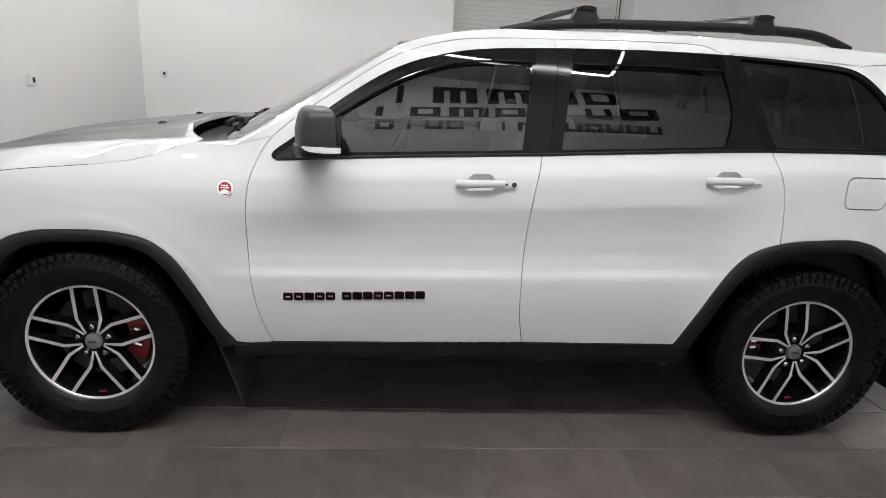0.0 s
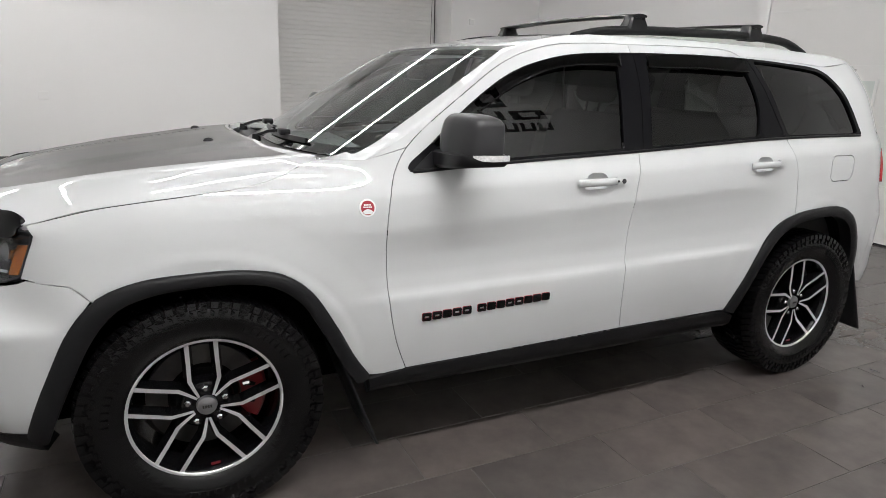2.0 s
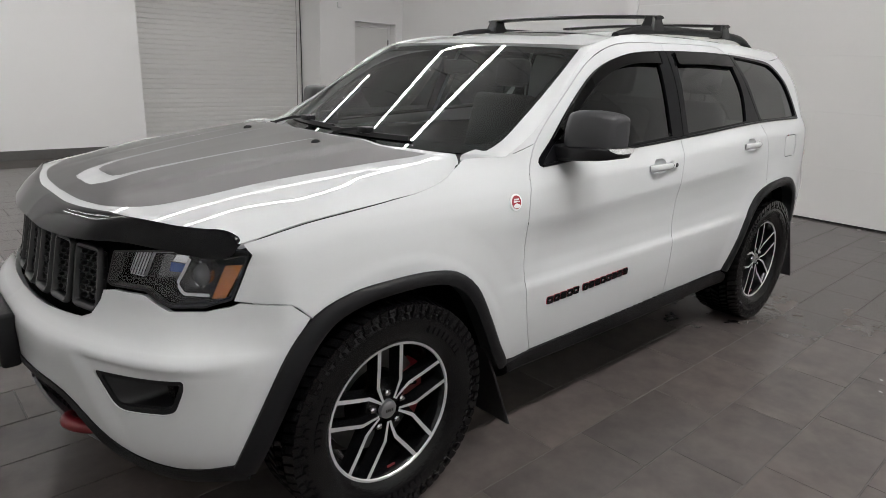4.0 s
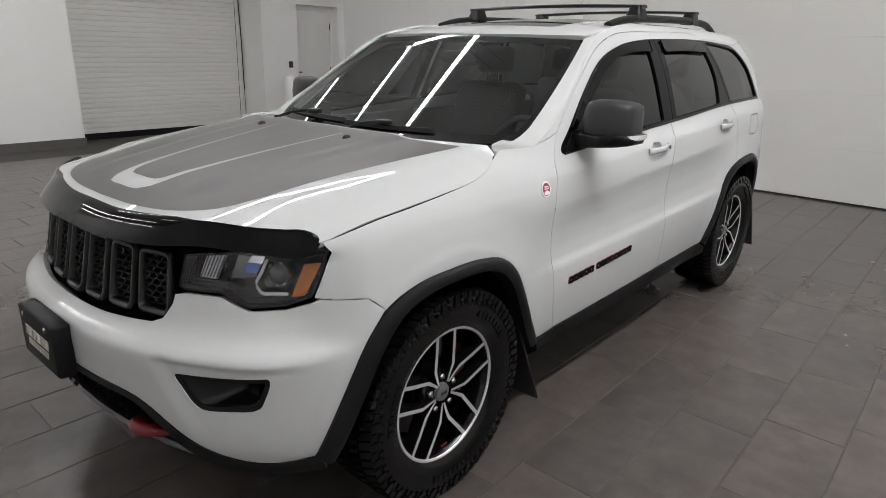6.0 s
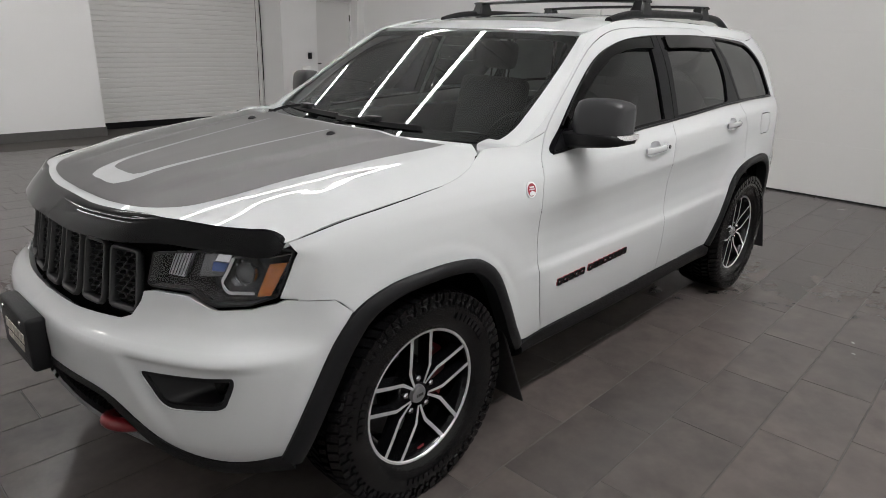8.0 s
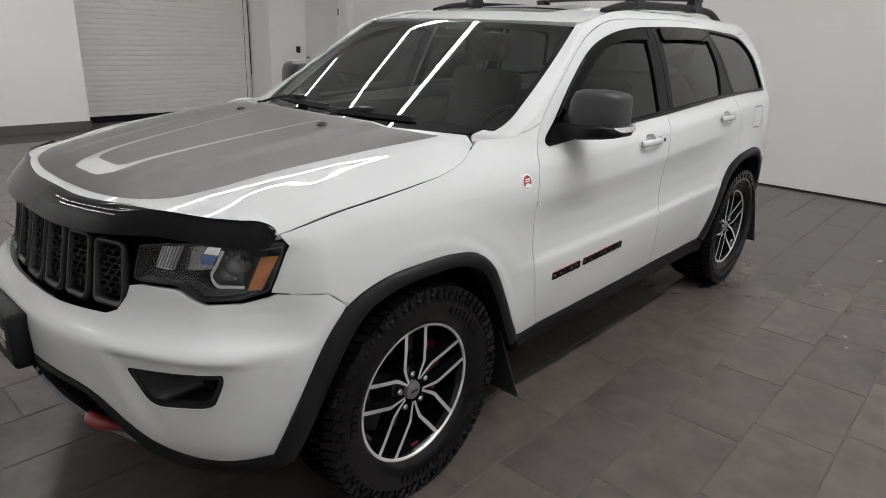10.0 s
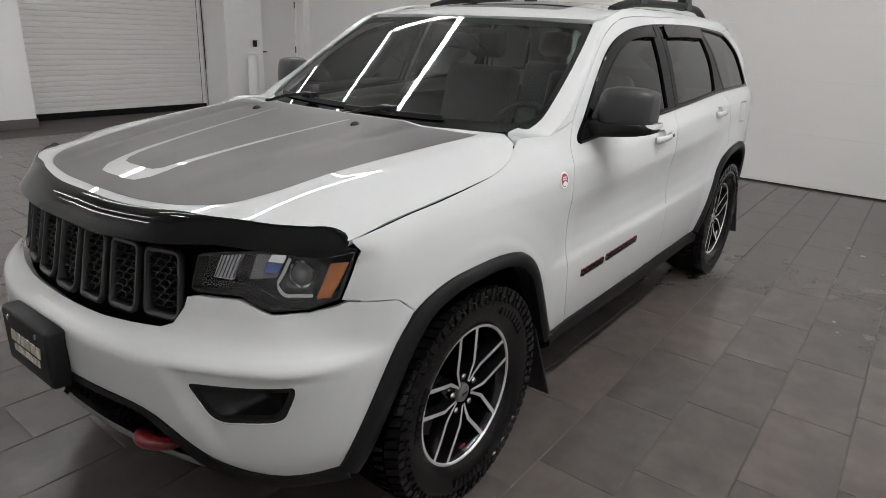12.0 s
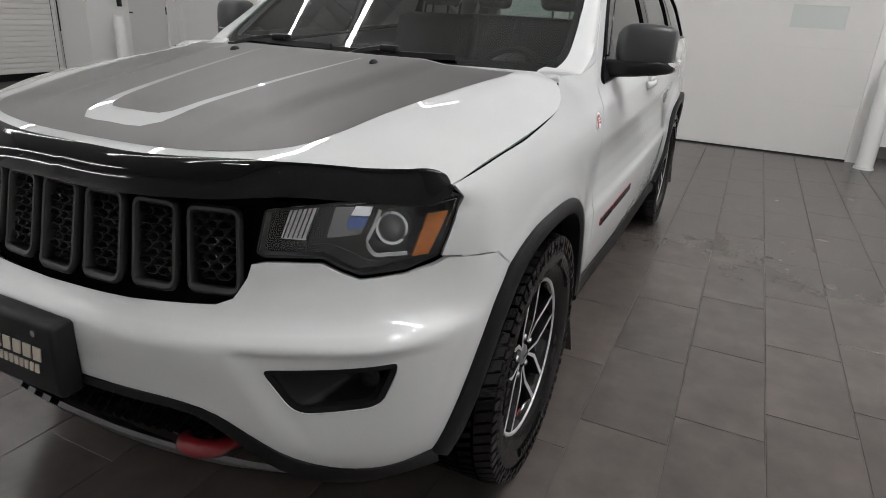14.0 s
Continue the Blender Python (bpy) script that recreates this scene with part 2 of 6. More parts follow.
def mesh_of(name, verts, faces, mat, smooth_all=False, normals=None):
    me = bpy.data.meshes.new(name)
    me.from_pydata([tuple(v) for v in verts], [], faces)
    if smooth_all or normals:
        me.polygons.foreach_set("use_smooth", [True] * len(me.polygons))
    me.validate()
    me.update()
    if normals:
        me.normals_split_custom_set_from_vertices([tuple(q) for q in normals])
    me.materials.append(mat)
    return me


def link(name, me, parent=None, label="", at=None):
    ob = new(name, me)
    if parent:
        ob.parent = parent
    if at is not None:
        ob.matrix_basis = at
    return tagged(ob, label=label)


def part(name, bm, mat, parent, label="", soft_angle=None, at=None):
    """Links a bmesh as one mesh object under a thing or a part."""
    me = bpy.data.meshes.new(name)
    bm.to_mesh(me)
    bm.free()
    if soft_angle is not None:
        me.polygons.foreach_set("use_smooth", [True] * len(me.polygons))
        me.set_sharp_from_angle(angle=radians(soft_angle))
    me.materials.append(mat)
    return link(name, me, parent, label, at)


def empty(name, at, label, category, group="", kind=""):
    ob = new(name)
    ob.matrix_basis = at
    return tagged(ob, label, category, group, kind)


def box_bm(x0, x1, y0, y1, z0, z1, bevel=0.0, segments=2, bm=None):
    own = bm is None
    bm = bm or bmesh.new()
    got = bmesh.ops.create_cube(bm, size=1, matrix=Matrix.LocRotScale(((x0 + x1) / 2, (y0 + y1) / 2, (z0 + z1) / 2), None, (abs(x1 - x0), abs(y1 - y0), abs(z1 - z0))))
    if bevel:
        es = list({e for v in got["verts"] for e in v.link_edges})
        bmesh.ops.bevel(bm, geom=es, offset=bevel, segments=segments, affect="EDGES", profile=0.5)
    return bm


def sheet(name, outline, S, mat, parent, label="", holes=(), res=0.035, depth=0.012, lift=0.0, flip=False):
    """A curved panel: a 2D outline (with holes) laid on the surface S(a, b) -> (place, outward normal), its edges turned in by depth."""
    rings = [dense(list(outline), res)] + [dense(list(h), res) for h in holes]
    pts, edges = [], []
    for ring in rings:
        k = len(pts)
        pts += ring
        edges += [(k + i, k + (i + 1) % len(ring)) for i in range(len(ring))]
    tup = [[(p[0], p[1]) for p in ring] for ring in rings]
    a0, a1 = min(p[0] for p in tup[0]), max(p[0] for p in tup[0])
    b0, b1 = min(p[1] for p in tup[0]), max(p[1] for p in tup[0])
    edge = np.array([q for ring in tup for q in ring])
    na, nb = max(2, int((a1 - a0) / res)), max(2, int((b1 - b0) / res))
    for i in range(1, na):
        for j in range(1, nb):
            p = (a0 + (a1 - a0) * i / na, b0 + (b1 - b0) * j / nb)
            if inside(p, tup[0]) and not any(inside(p, h) for h in tup[1:]):
                if np.min(np.abs(edge[:, 0] - p[0]) + np.abs(edge[:, 1] - p[1])) > res * 0.45:
                    pts.append(Vector(p))
    from mathutils.geometry import delaunay_2d_cdt
    vs, es, fs, ov, oe, of = delaunay_2d_cdt([Vector(p[:2]) for p in pts], edges, [], 0, 1e-7)
    keep = []
    for f in fs:
        c = sum((vs[i] for i in f), Vector((0, 0))) / len(f)
        c = (c[0], c[1])
        if inside(c, tup[0]) and not any(inside(c, h) for h in tup[1:]):
            keep.append(tuple(f))
    places = [S(v[0], v[1]) for v in vs]
    verts = [p + n * lift for p, n in places]
    norms = [n for p, n in places]
    faces = []
    count = {}
    for f in keep:
        a, b, c = (verts[i] for i in f[:3])
        g = f if (b - a).cross(c - a).dot(norms[f[0]]) > 0 else tuple(reversed(f))
        faces.append(g)
        for i in range(len(g)):
            count[(g[i], g[(i + 1) % len(g)])] = 1
    if depth:
        rim = {}
        for (i, j) in list(count):
            if (j, i) in count:
                continue
            q = []
            for k in (i, j):
                if k not in rim:
                    n = norms[k]
                    rim[k] = (len(verts), len(verts) + 1)
                    verts += [verts[k] - n * 0.0, verts[k] - n * depth]
                    norms += [n, n]
                q.append(rim[k])
            t = (verts[j] - verts[i])
            side = t.cross(norms[i]).normalized()
            for k in (i, j):
                for w in rim[k]:
                    norms[w] = side
            faces.append((q[1][0], q[0][0], q[0][1], q[1][1]))
    return link(name, mesh_of(name, verts, faces, mat, normals=norms), parent, label)


def tube(path, r, sides=10, caps=True):
    """Vertices and faces of a round bar along a path; r: a radius or one for each point."""
    P = [Vector(p) for p in path]
    vs, fs = [], []
    up = None
    for i, p in enumerate(P):
        t = (P[min(i + 1, len(P) - 1)] - P[max(i - 1, 0)]).normalized()
        up = (up - t * up.dot(t)).normalized() if up else t.orthogonal().normalized()
        w = t.cross(up)
        q = r[i] if isinstance(r, (list, tuple)) else r
        vs += [p + (up * math.cos(a) + w * math.sin(a)) * q for a in (2 * math.pi * k / sides for k in range(sides))]
    for i in range(len(P) - 1):
        for k in range(sides):
            a, b = i * sides + k, i * sides + (k + 1) % sides
            fs.append((a, b, b + sides, a + sides))
    if caps:
        fs += [tuple(reversed(range(sides))), tuple(range(len(vs) - sides, len(vs)))]
    return vs, fs


def revolve(profile, n=72, axis="Y"):
    """Turns a (radius, height) profile round the y axis."""
    vs, fs, m = [], [], len(profile)
    for i in range(n):
        a = 2 * math.pi * i / n
        vs += [Vector((r * math.cos(a), h, r * math.sin(a))) for r, h in profile]
    for i in range(n):
        for j in range(m - 1):
            a, b = i * m + j, ((i + 1) % n) * m + j
            fs.append((a, b, b + 1, a + 1))
    return vs, fs


def sweep(path, section, ups=None, closed=False):
    """A section (2D points: side, up) carried along a path, with up near z."""
    P = [Vector(p) for p in path]
    n, m, vs, fs = len(P), len(section), [], []
    for i, p in enumerate(P):
        t = (P[(i + 1) % n if closed else min(i + 1, n - 1)] - P[i - 1 if closed or i else 0]).normalized()
        up = Vector(ups[i] if ups else (0, 0, 1))
        s = t.cross(up).normalized()
        up = s.cross(t)
        vs += [p + s * a + up * b for a, b in section]
    for i in range(n if closed else n - 1):
        for k in range(m):
            a, b, c = i * m + k, i * m + (k + 1) % m, ((i + 1) % n) * m
            fs.append((a, b, c + (k + 1) % m, c + k))
    if not closed:
        fs += [tuple(reversed(range(m))), tuple(range((n - 1) * m, n * m))]
    return vs, fs


def raw(name, vf, mat, parent, label="", soft_angle=40, at=None):
    me = mesh_of(name, vf[0], vf[1], mat)
    bm = bmesh.new()
    bm.from_mesh(me)
    bmesh.ops.recalc_face_normals(bm, faces=bm.faces)
    bm.to_mesh(me)
    bm.free()
    me.polygons.foreach_set("use_smooth", [True] * len(me.polygons))
    me.set_sharp_from_angle(angle=radians(soft_angle))
    return link(name, me, parent, label, at)


# ---- the room ----
H = 5.2


def slab(name, a, b, mat, label, category="wall"):
    return tagged(part(name, box_bm(a[0], b[0], a[1], b[1], a[2], b[2]), mat, None), label, category, kind="structure")


# the left wall steps in at the corner beside the roll-up door's wall
slab("wall_west", (-4.70, -4.4, 0), (-4.50, 8.12, H), WALL, "smooth white painted wall beside the bay")
slab("wall_south", (-4.50, -4.40, 0), (5.75, -4.2, H), WALL, "white painted wall with a dark lettered sign")
slab("wall_north", (-4.50, 7.92, 0), (0.63, 8.12, H), WALL, "white painted wall with grey skirting")
slab("wall_north_2", (3.69, 7.85, 0), (4.44, 8.12, H), WALL, "white painted pier between roll-up door and door")
slab("wall_north_3", (4.44, 7.85, 2.20), (5.39, 8.12, H), WALL, "white painted wall above the white door")
slab("wall_north_4", (5.39, 7.85, 0), (5.75, 8.12, H), WALL, "narrow white wall beside the door")
slab("wall_north_5", (0.63, 7.92, 3.6), (3.69, 8.12, H), WALL, "white lintel over the roll-up door")
slab("wall_recess", (0.43, 8.12, 0), (0.63, 8.70, H), WALL, "white side of the deep doorway")
slab("wall_recess_2", (3.69, 8.12, 0), (3.89, 8.70, H), WALL, "white side of the deep doorway")
slab("wall_recess_3", (0.43, 8.70, 0), (3.9, 8.85, H), WALL, "wall behind the roll-up door")
slab("wall_east", (5.55, 2.42, 0), (5.75, 7.85, H), WALL, "white painted wall beyond the garage door")
slab("wall_east_2", (5.55, -4.2, 0), (5.75, -2.52, H), WALL, "white painted wall beside the garage door")
slab("wall_east_3", (5.55, -2.52, 3.0), (5.75, 2.42, H), WALL, "white wall over the garage door")
slab("wall_jamb", (5.01, 2.36, 0), (5.55, 2.50, 3.3), WALL, "white jamb box of the garage door")
slab("wall_jamb_2", (5.01, -2.60, 0), (5.55, -2.46, 3.3), WALL, "white jamb box of the garage door")
slab("wall_jamb_3", (5.01, -2.46, 3.0), (5.55, 2.36, 3.3), WALL, "white head of the garage door")
slab("ceiling", (-4.75, -4.4, H), (5.8, 9.3, H + 0.2), CEIL, "plain pale workshop ceiling", "ceiling")
slab("baseboard", (-4.486, 7.906, 0), (0.63, 7.92, 0.13), BASEM, "grey tile skirting along a white wall", "skirting")
slab("baseboard_2", (0.63, 7.906, 0), (0.644, 8.53, 0.13), BASEM, "grey tile skirting round the doorway", "skirting")
slab("baseboard_3", (5.536, -4.186, 0), (5.55, -2.62, 0.13), BASEM, "grey tile skirting by the garage door", "skirting")
slab("baseboard_4", (-4.50, -4.186, 0), (-4.486, 7.906, 0.13), BASEM, "grey tile skirting along the side wall", "skirting")

slab("baseboard_5", (-4.486, -4.2, 0), (5.536, -4.186, 0.13), BASEM, "grey tile skirting along a white wall", "skirting")

# sectional garage door: one section above another
gdoor = empty("door_1", pose(5.03, 0, 0), "white sectional garage door with a frosted pane", "garage door", kind="structure")
for i in range(6):
    z0 = 0.012 + i * 0.575
    bm = box_bm(0, 0.05, -2.46, 2.36, z0, z0 + 0.5743, 0.0015, 2)
    for dz in (0.19, 0.38):
        box_bm(-0.0012, 0.01, -2.45, 2.35, z0 + dz - 0.002, z0 + dz + 0.002, bm=bm)
    part("section", bm, PANELM, gdoor)
part("bottom_seal", box_bm(-0.004, 0.05, -2.46, 2.36, 0.0, 0.018), TRIMB, gdoor, "black rubber seal")
for yc in (-1.865, 1.3):
    ring = rounded([(yc - 0.29, 1.325), (yc + 0.29, 1.325), (yc + 0.29, 1.615), (yc - 0.29, 1.615)], 0.02)
    flat = lambda a, b: (Vector((0, a, b)), Vector((-1, 0, 0)))
    f = sheet("window_frame", ring, flat, PANELM, gdoor, "white frame", holes=[grown(ring, -0.03)], res=0.2, depth=0.014, lift=0.014)
    sheet("pane", grown(ring, -0.03), flat, FROST, gdoor, "frosted grey pane", res=0.3, depth=0.0, lift=0.003)

# roll-up door: interlocking slats
rdoor = empty("door_2", pose(0, 8.55, 0), "closed white slatted steel roll-up door", "roll-up door", kind="structure")
prof = [(-0.003, 0.0), (-0.0085, 0.002), (-0.0105, 0.005), (-0.0125, 0.036), (-0.0105, 0.070), (-0.0085, 0.0725), (-0.003, 0.0745), (0.004, 0.0745), (0.004, 0.0)]
verts, faces = [], []
for xx in (0.66, 3.67):
    verts += [Vector((xx, a, b)) for a, b in prof]
m = len(prof)
faces = [(k, (k + 1) % m, m + (k + 1) % m, m + k) for k in range(m)] + [tuple(range(m)), tuple(reversed(range(m, 2 * m)))]
slat_mesh = mesh_of("slat", verts, faces, SLATM)
for i in range(46):
    ob = new("slat", slat_mesh)
    ob.parent = rdoor
    ob.location = (0, 0, 0.098 + i * 0.0765)
part("bottom_bar", box_bm(0.66, 3.67, -0.014, 0.02, 0.0, 0.098, 0.004), TRIMB, rdoor, "black rubber bottom bar")
part("backing", box_bm(0.65, 3.68, 0.005, 0.012, 0.05, 3.62), SLATM, rdoor)
part("guide_rail", box_bm(3.668, 3.69, -0.05, 0.03, 0, 3.6, 0.003), SLATM, rdoor)
part("guide_rail", box_bm(0.63, 0.66, -0.05, 0.03, 0, 3.6, 0.004), SLATM, rdoor)
raw("guide_wire", tube([(3.59, -0.02, 0.05), (3.605, -0.02, 1.8), (3.62, -0.02, 3.6)], 0.0042, 6), GREYP, rdoor, "thin dark wire down the slats")
cable = empty("pull_cable", pose(0, 0, 0), "black pull cable hanging beside the roll-up door", "cable")
raw("sleeve", tube(spline([(3.672, 8.485, 0.70), (3.664, 8.47, 1.6), (3.652, 8.47, 2.3), (3.640, 8.485, 3.6)], 0.1), 0.0095, 8), TRIMB, cable)
raw("cord", tube([(3.672, 8.485, 0.02), (3.672, 8.485, 0.70)], 0.0035, 6), GREYP, cable, "thin dark cord")

# the plain door in the end wall
door = empty("door_3", pose(4.44, 7.85, 0), "closed white metal door with steel hinges", "door", kind="structure")
part("leaf", box_bm(0.045, 0.905, 0.20, 0.245, 0.01, 2.12, 0.003), PANELM, door)
bm = box_bm(0, 0.042, 0.185, 0.265, 0, 2.20, 0.003)
box_bm(0.908, 0.95, 0.185, 0.265, 0, 2.20, 0.003, bm=bm)
box_bm(0.042, 0.908, 0.185, 0.265, 2.124, 2.20, 0.003, bm=bm)
part("door_frame", bm, WALL, door, "white steel frame")
for z in (0.25, 1.05, 1.85):
    raw("hinge", tube([(0.906, 0.188, z - 0.06), (0.906, 0.188, z + 0.06)], 0.011, 8), STEEL, door, "steel hinge")
part("handle", box_bm(0.09, 0.19, 0.14, 0.20, 1.0, 1.025, 0.006), STEEL, door)

# small things on the walls
def wall_box(name, at, size, mat, label, category, dial=None):
    ob = empty(name, at, label, category)
    w, d, h = size
    part("cover", box_bm(-w / 2, w / 2, -d, 0, -h / 2, h / 2, min(w, d, h) * 0.2), mat, ob)
    if dial:
        part("screen", box_bm(-w * 0.1, w * 0.32, -d - 0.002, -d + 0.004, -h * 0.22, h * 0.26, 0.001), dial, ob, "grey display")
    return ob


wall_box("thermostat", pose(-4.16, 7.92, 1.14), (0.10, 0.03, 0.09), PLASTW, "small white thermostat on a white wall", "thermostat", GREYP)
wall_box("thermostat", pose(-4.50, 4.56, 1.10, 0, 0, 90), (0.13, 0.03, 0.12), PLASTW, "white wall control with a grey window", "thermostat", GREYP)
wall_box("junction_box", pose(-2.72, 7.92, 0.99), (0.13, 0.02, 0.11), WALL, "white blank box on a white wall", "junction box")
wall_box("door_switch", pose(4.26, 7.85, 1.16), (0.07, 0.04, 0.11), TRIMB, "black push-button switch on a white wall", "switch", GREYP)
wall_box("light_switch", pose(4.35, 7.85, 1.16), (0.07, 0.01, 0.11), PLASTW, "white light switch plate on a white wall", "switch")
wall_box("alarm_bell", pose(4.10, 7.85, 2.45), (0.10, 0.03, 0.10), PLASTW, "round white fitting high on a white wall", "alarm")


def bollard(at, r, h, label):
    ob = empty("bollard", at, label, "bollard", "bollards by the doors")
    p = [(r * 1.12, 0.0), (r * 1.12, 0.015), (r, 0.02), (r, h - r * 0.35), (r * 0.9, h - r * 0.12), (r * 0.6, h), (0.001, h + 0.005)]
    vs, fs = revolve(p, 32)
    raw("post", ([Vector((v.x, v.z, v.y)) for v in vs], fs), PLASTW, ob)


bollard(pose(3.88, 7.40, 0), 0.085, 1.0, "white round bollard beside the roll-up door")
bollard(pose(4.72, -2.60, 0), 0.085, 1.1, "white round bollard beside the garage door")

# ---- ceiling lights: slim strips ----
def strip(x0, y0, x1, y1, z=3.7, w=0.07, mat=None):
    c = Vector(((x0 + x1) / 2, (y0 + y1) / 2, z))
    n = math.hypot(x1 - x0, y1 - y0)
    ob = empty("ceiling_light", Matrix.Translation(c) @ pose(0, 0, 0, 0, 0, math.degrees(math.atan2(y1 - y0, x1 - x0))), "slim white linear light hung from the ceiling", "light", "ceiling lights")
    part("housing", box_bm(-n / 2, n / 2, -w / 2, w / 2, 0.012, 0.07, 0.004), PLASTW, ob)
    part("diffuser", box_bm(-n / 2 + 0.01, n / 2 - 0.01, -w / 2 + 0.004, w / 2 - 0.004, 0.0, 0.012), mat or LEDM, ob, "glowing white diffuser")
    for s in (-0.4, 0.4):
        raw("hanger", tube([(s * n, 0, 0.07), (s * n, 0, H - z)], 0.004, 6), STEEL, ob)


# long loops closed by cross strips, and single runs towards the walls
for yy, wd in ((1.92, 0.07), (3.12, 0.05)):
    strip(-1.9, yy, 1.22, yy, w=wd)
strip(1.22, 1.98, 1.22, 3.06, w=0.045)
strip(-2.3, -3.02, 1.8, -3.02, z=4.9, w=0.09, mat=LEDB)
strip(-2.3, -1.3, 1.8, -1.3, z=4.9, w=0.03)
strip(1.8, -2.96, 1.8, -1.36, z=4.9, w=0.04)
strip(-1.7, 5.3, 1.4, 5.3, w=0.055)
for xx in (-3.95, -3.25):
    strip(xx, 2.7, xx, 7.3, w=0.04)
strip(3.3, 1.2, 3.3, 6.2, w=0.02)

# ---- the car: its skin is one surface, by the way round it (u) and the height (z) ----
PLAN = spline([(-2.345, 0), (-2.337, 0.2), (-2.30, 0.42), (-2.228, 0.62), (-2.09, 0.835), (-1.94, 0.915), (-1.73, 0.952), (-1.45, 0.966), (-0.9, 0.968), (-0.5, 0.978), (0, 0.988), (0.6, 0.991), (1.0, 0.986),
               (1.5, 0.975), (1.9, 0.95), (2.12, 0.90), (2.27, 0.78), (2.35, 0.5), (2.37, 0.2), (2.37, 0)], 0.01)
ARC = [0.0]
for a, b in zip(PLAN, PLAN[1:]):
    ARC.append(ARC[-1] + (b - a).length)
ARCN = np.array(ARC)
PX_, PY_ = np.array([p.x for p in PLAN]), np.array([p.y for p in PLAN])
for _ in range(6):     # smooth plan
    PX_[1:-1] = (PX_[:-2] + PX_[2:]) / 4 + PX_[1:-1] / 2
    PY_[1:-1] = (PY_[:-2] + PY_[2:]) / 4 + PY_[1:-1] / 2
TX, TY = np.gradient(PX_, ARCN), np.gradient(PY_, ARCN)


def U(x, y):
    """The way round to the plan point nearest to (x, half width y)."""
    return float(ARCN[int(np.argmin((PX_ - x) ** 2 + (PY_ - y) ** 2))])


def UX(x):
    """The way round to x along the flank."""
    return float(np.interp(x, PX_[20:-60], ARCN[20:-60]))


door_in = hermite([(0.25, 0.075), (0.40, 0.030), (0.50, 0.010), (0.60, -0.002), (0.67, -0.0042), (0.697, -0.0034), (0.711, -0.0004), (0.725, 0.0054), (0.739, 0.0094), (0.752, 0.0112), (0.80, 0.0165), (0.86, 0.0170), (0.92, 0.0125), (0.974, 0.0046),
                   (0.982, 0.0040), (0.990, 0.0042), (1.09, 0.014), (1.165, 0.052), (1.21, 0.070), (1.28, 0.0975), (1.36, 0.130), (1.44, 0.166), (1.52, 0.206), (1.59, 0.248), (1.635, 0.282), (1.67, 0.340)])
fender_in = hermite([(0.25, 0.06), (0.40, 0.03), (0.6, 0.010), (0.8, 0.0), (0.94, 0.001), (1.0, 0.006), (1.05, 0.022), (1.09, 0.047), (1.157, 0.118), (1.22, 0.20), (1.4, 0.4)])
quarter_in = hermite([(0.25, 0.075), (0.45, 0.03), (0.6, 0.012), (0.85, -0.004), (1.0, 0.0), (1.09, 0.012), (1.165, 0.052), (1.21, 0.070), (1.28, 0.0975), (1.36, 0.130), (1.44, 0.166), (1.52, 0.206), (1.59, 0.248), (1.635, 0.282), (1.67, 0.340)])
front_in = hermite([(0.2, 0.17), (0.27, 0.10), (0.33, 0.055), (0.42, 0.018), (0.52, 0.006), (0.60, 0.0035), (0.65, 0.001), (0.675, 0.0022), (0.690, 0.0065), (0.702, 0.016), (0.713, 0.033), (0.724, 0.050), (0.742, 0.066), (0.765, 0.079), (0.80, 0.092), (0.90, 0.112), (0.97, 0.128), (1.05, 0.17)])
rear_in = hermite([(0.2, 0.15), (0.35, 0.04), (0.5, 0.0), (0.8, 0.0), (0.95, 0.05), (1.1, 0.09), (1.6, 0.34), (1.68, 0.48)])


def inset(x, z):
    rise = 0.05 * x * smooth(1.65, 1.42, z) * (0.45 + 0.55 * smooth(0.72, 0.98, z))
    if x < -0.7:
        k = smooth(-1.05, -0.76, x)
        zf = z + 0.085 * smooth(-1.60, -1.95, x)
        side = door_in(z - rise) * k + fender_in(zf) * (1 - k) if k < 1 else door_in(z - rise)
        if z > 1.13 and k < 1:     # foot of the windscreen pillar
            g = smooth(1.13, 1.26, z)
            side = side * (1 - g) + door_in(z - rise) * g
    else:
        k = smooth(0.82, 1.25, x)
        side = door_in(z - rise) * (1 - k) + quarter_in(z - rise) * k
    wf, wr = smooth(-1.78, -2.10, x) * (1 - 0.6 * smooth(0.945, 1.0, z) * smooth(-2.05, -1.93, x)), smooth(1.85, 2.3, x)
    # flank swells round the wheel arches
    sw = 0.0
    for cx, cz in ((-1.4575, 0.38), (1.4575, 0.40)):
        r = math.hypot(x - cx, z - cz)
        sw += 0.012 * smooth(0.66, 0.50, r) + 0.004 * smooth(0.550, 0.512, r)
    return side * (1 - wf) * (1 - wr) + front_in(z) * wf + rear_in(z) * wr - sw * (1 - wf)


def skin0(u, z):
    a = abs(u)
    x, y = float(np.interp(a, ARCN, PX_)), float(np.interp(a, ARCN, PY_))
    tx, ty = float(np.interp(a, ARCN, TX)), float(np.interp(a, ARCN, TY))
    n = math.hypot(tx, ty)
    nx, ny = -ty / n, tx / n
    d = inset(x, z)
    return Vector((x - nx * d, -(y - ny * d) if u >= 0 else (y - ny * d), z))


def skin(u, z):
    e = 0.004
    p = skin0(u, z)
    n = (skin0(u + e, z) - skin0(u - e, z)).cross(skin0(u, z + e) - skin0(u, z - e)).normalized()
    if n.dot(Vector((p.x * 0.0 + (-1 if p.x < -1.9 else 1 if p.x > 2.0 else 0), -1 if u > 0.4 else (1 if u < -0.4 else 0), 0.05))) < 0:
        n = -n
    return p, n


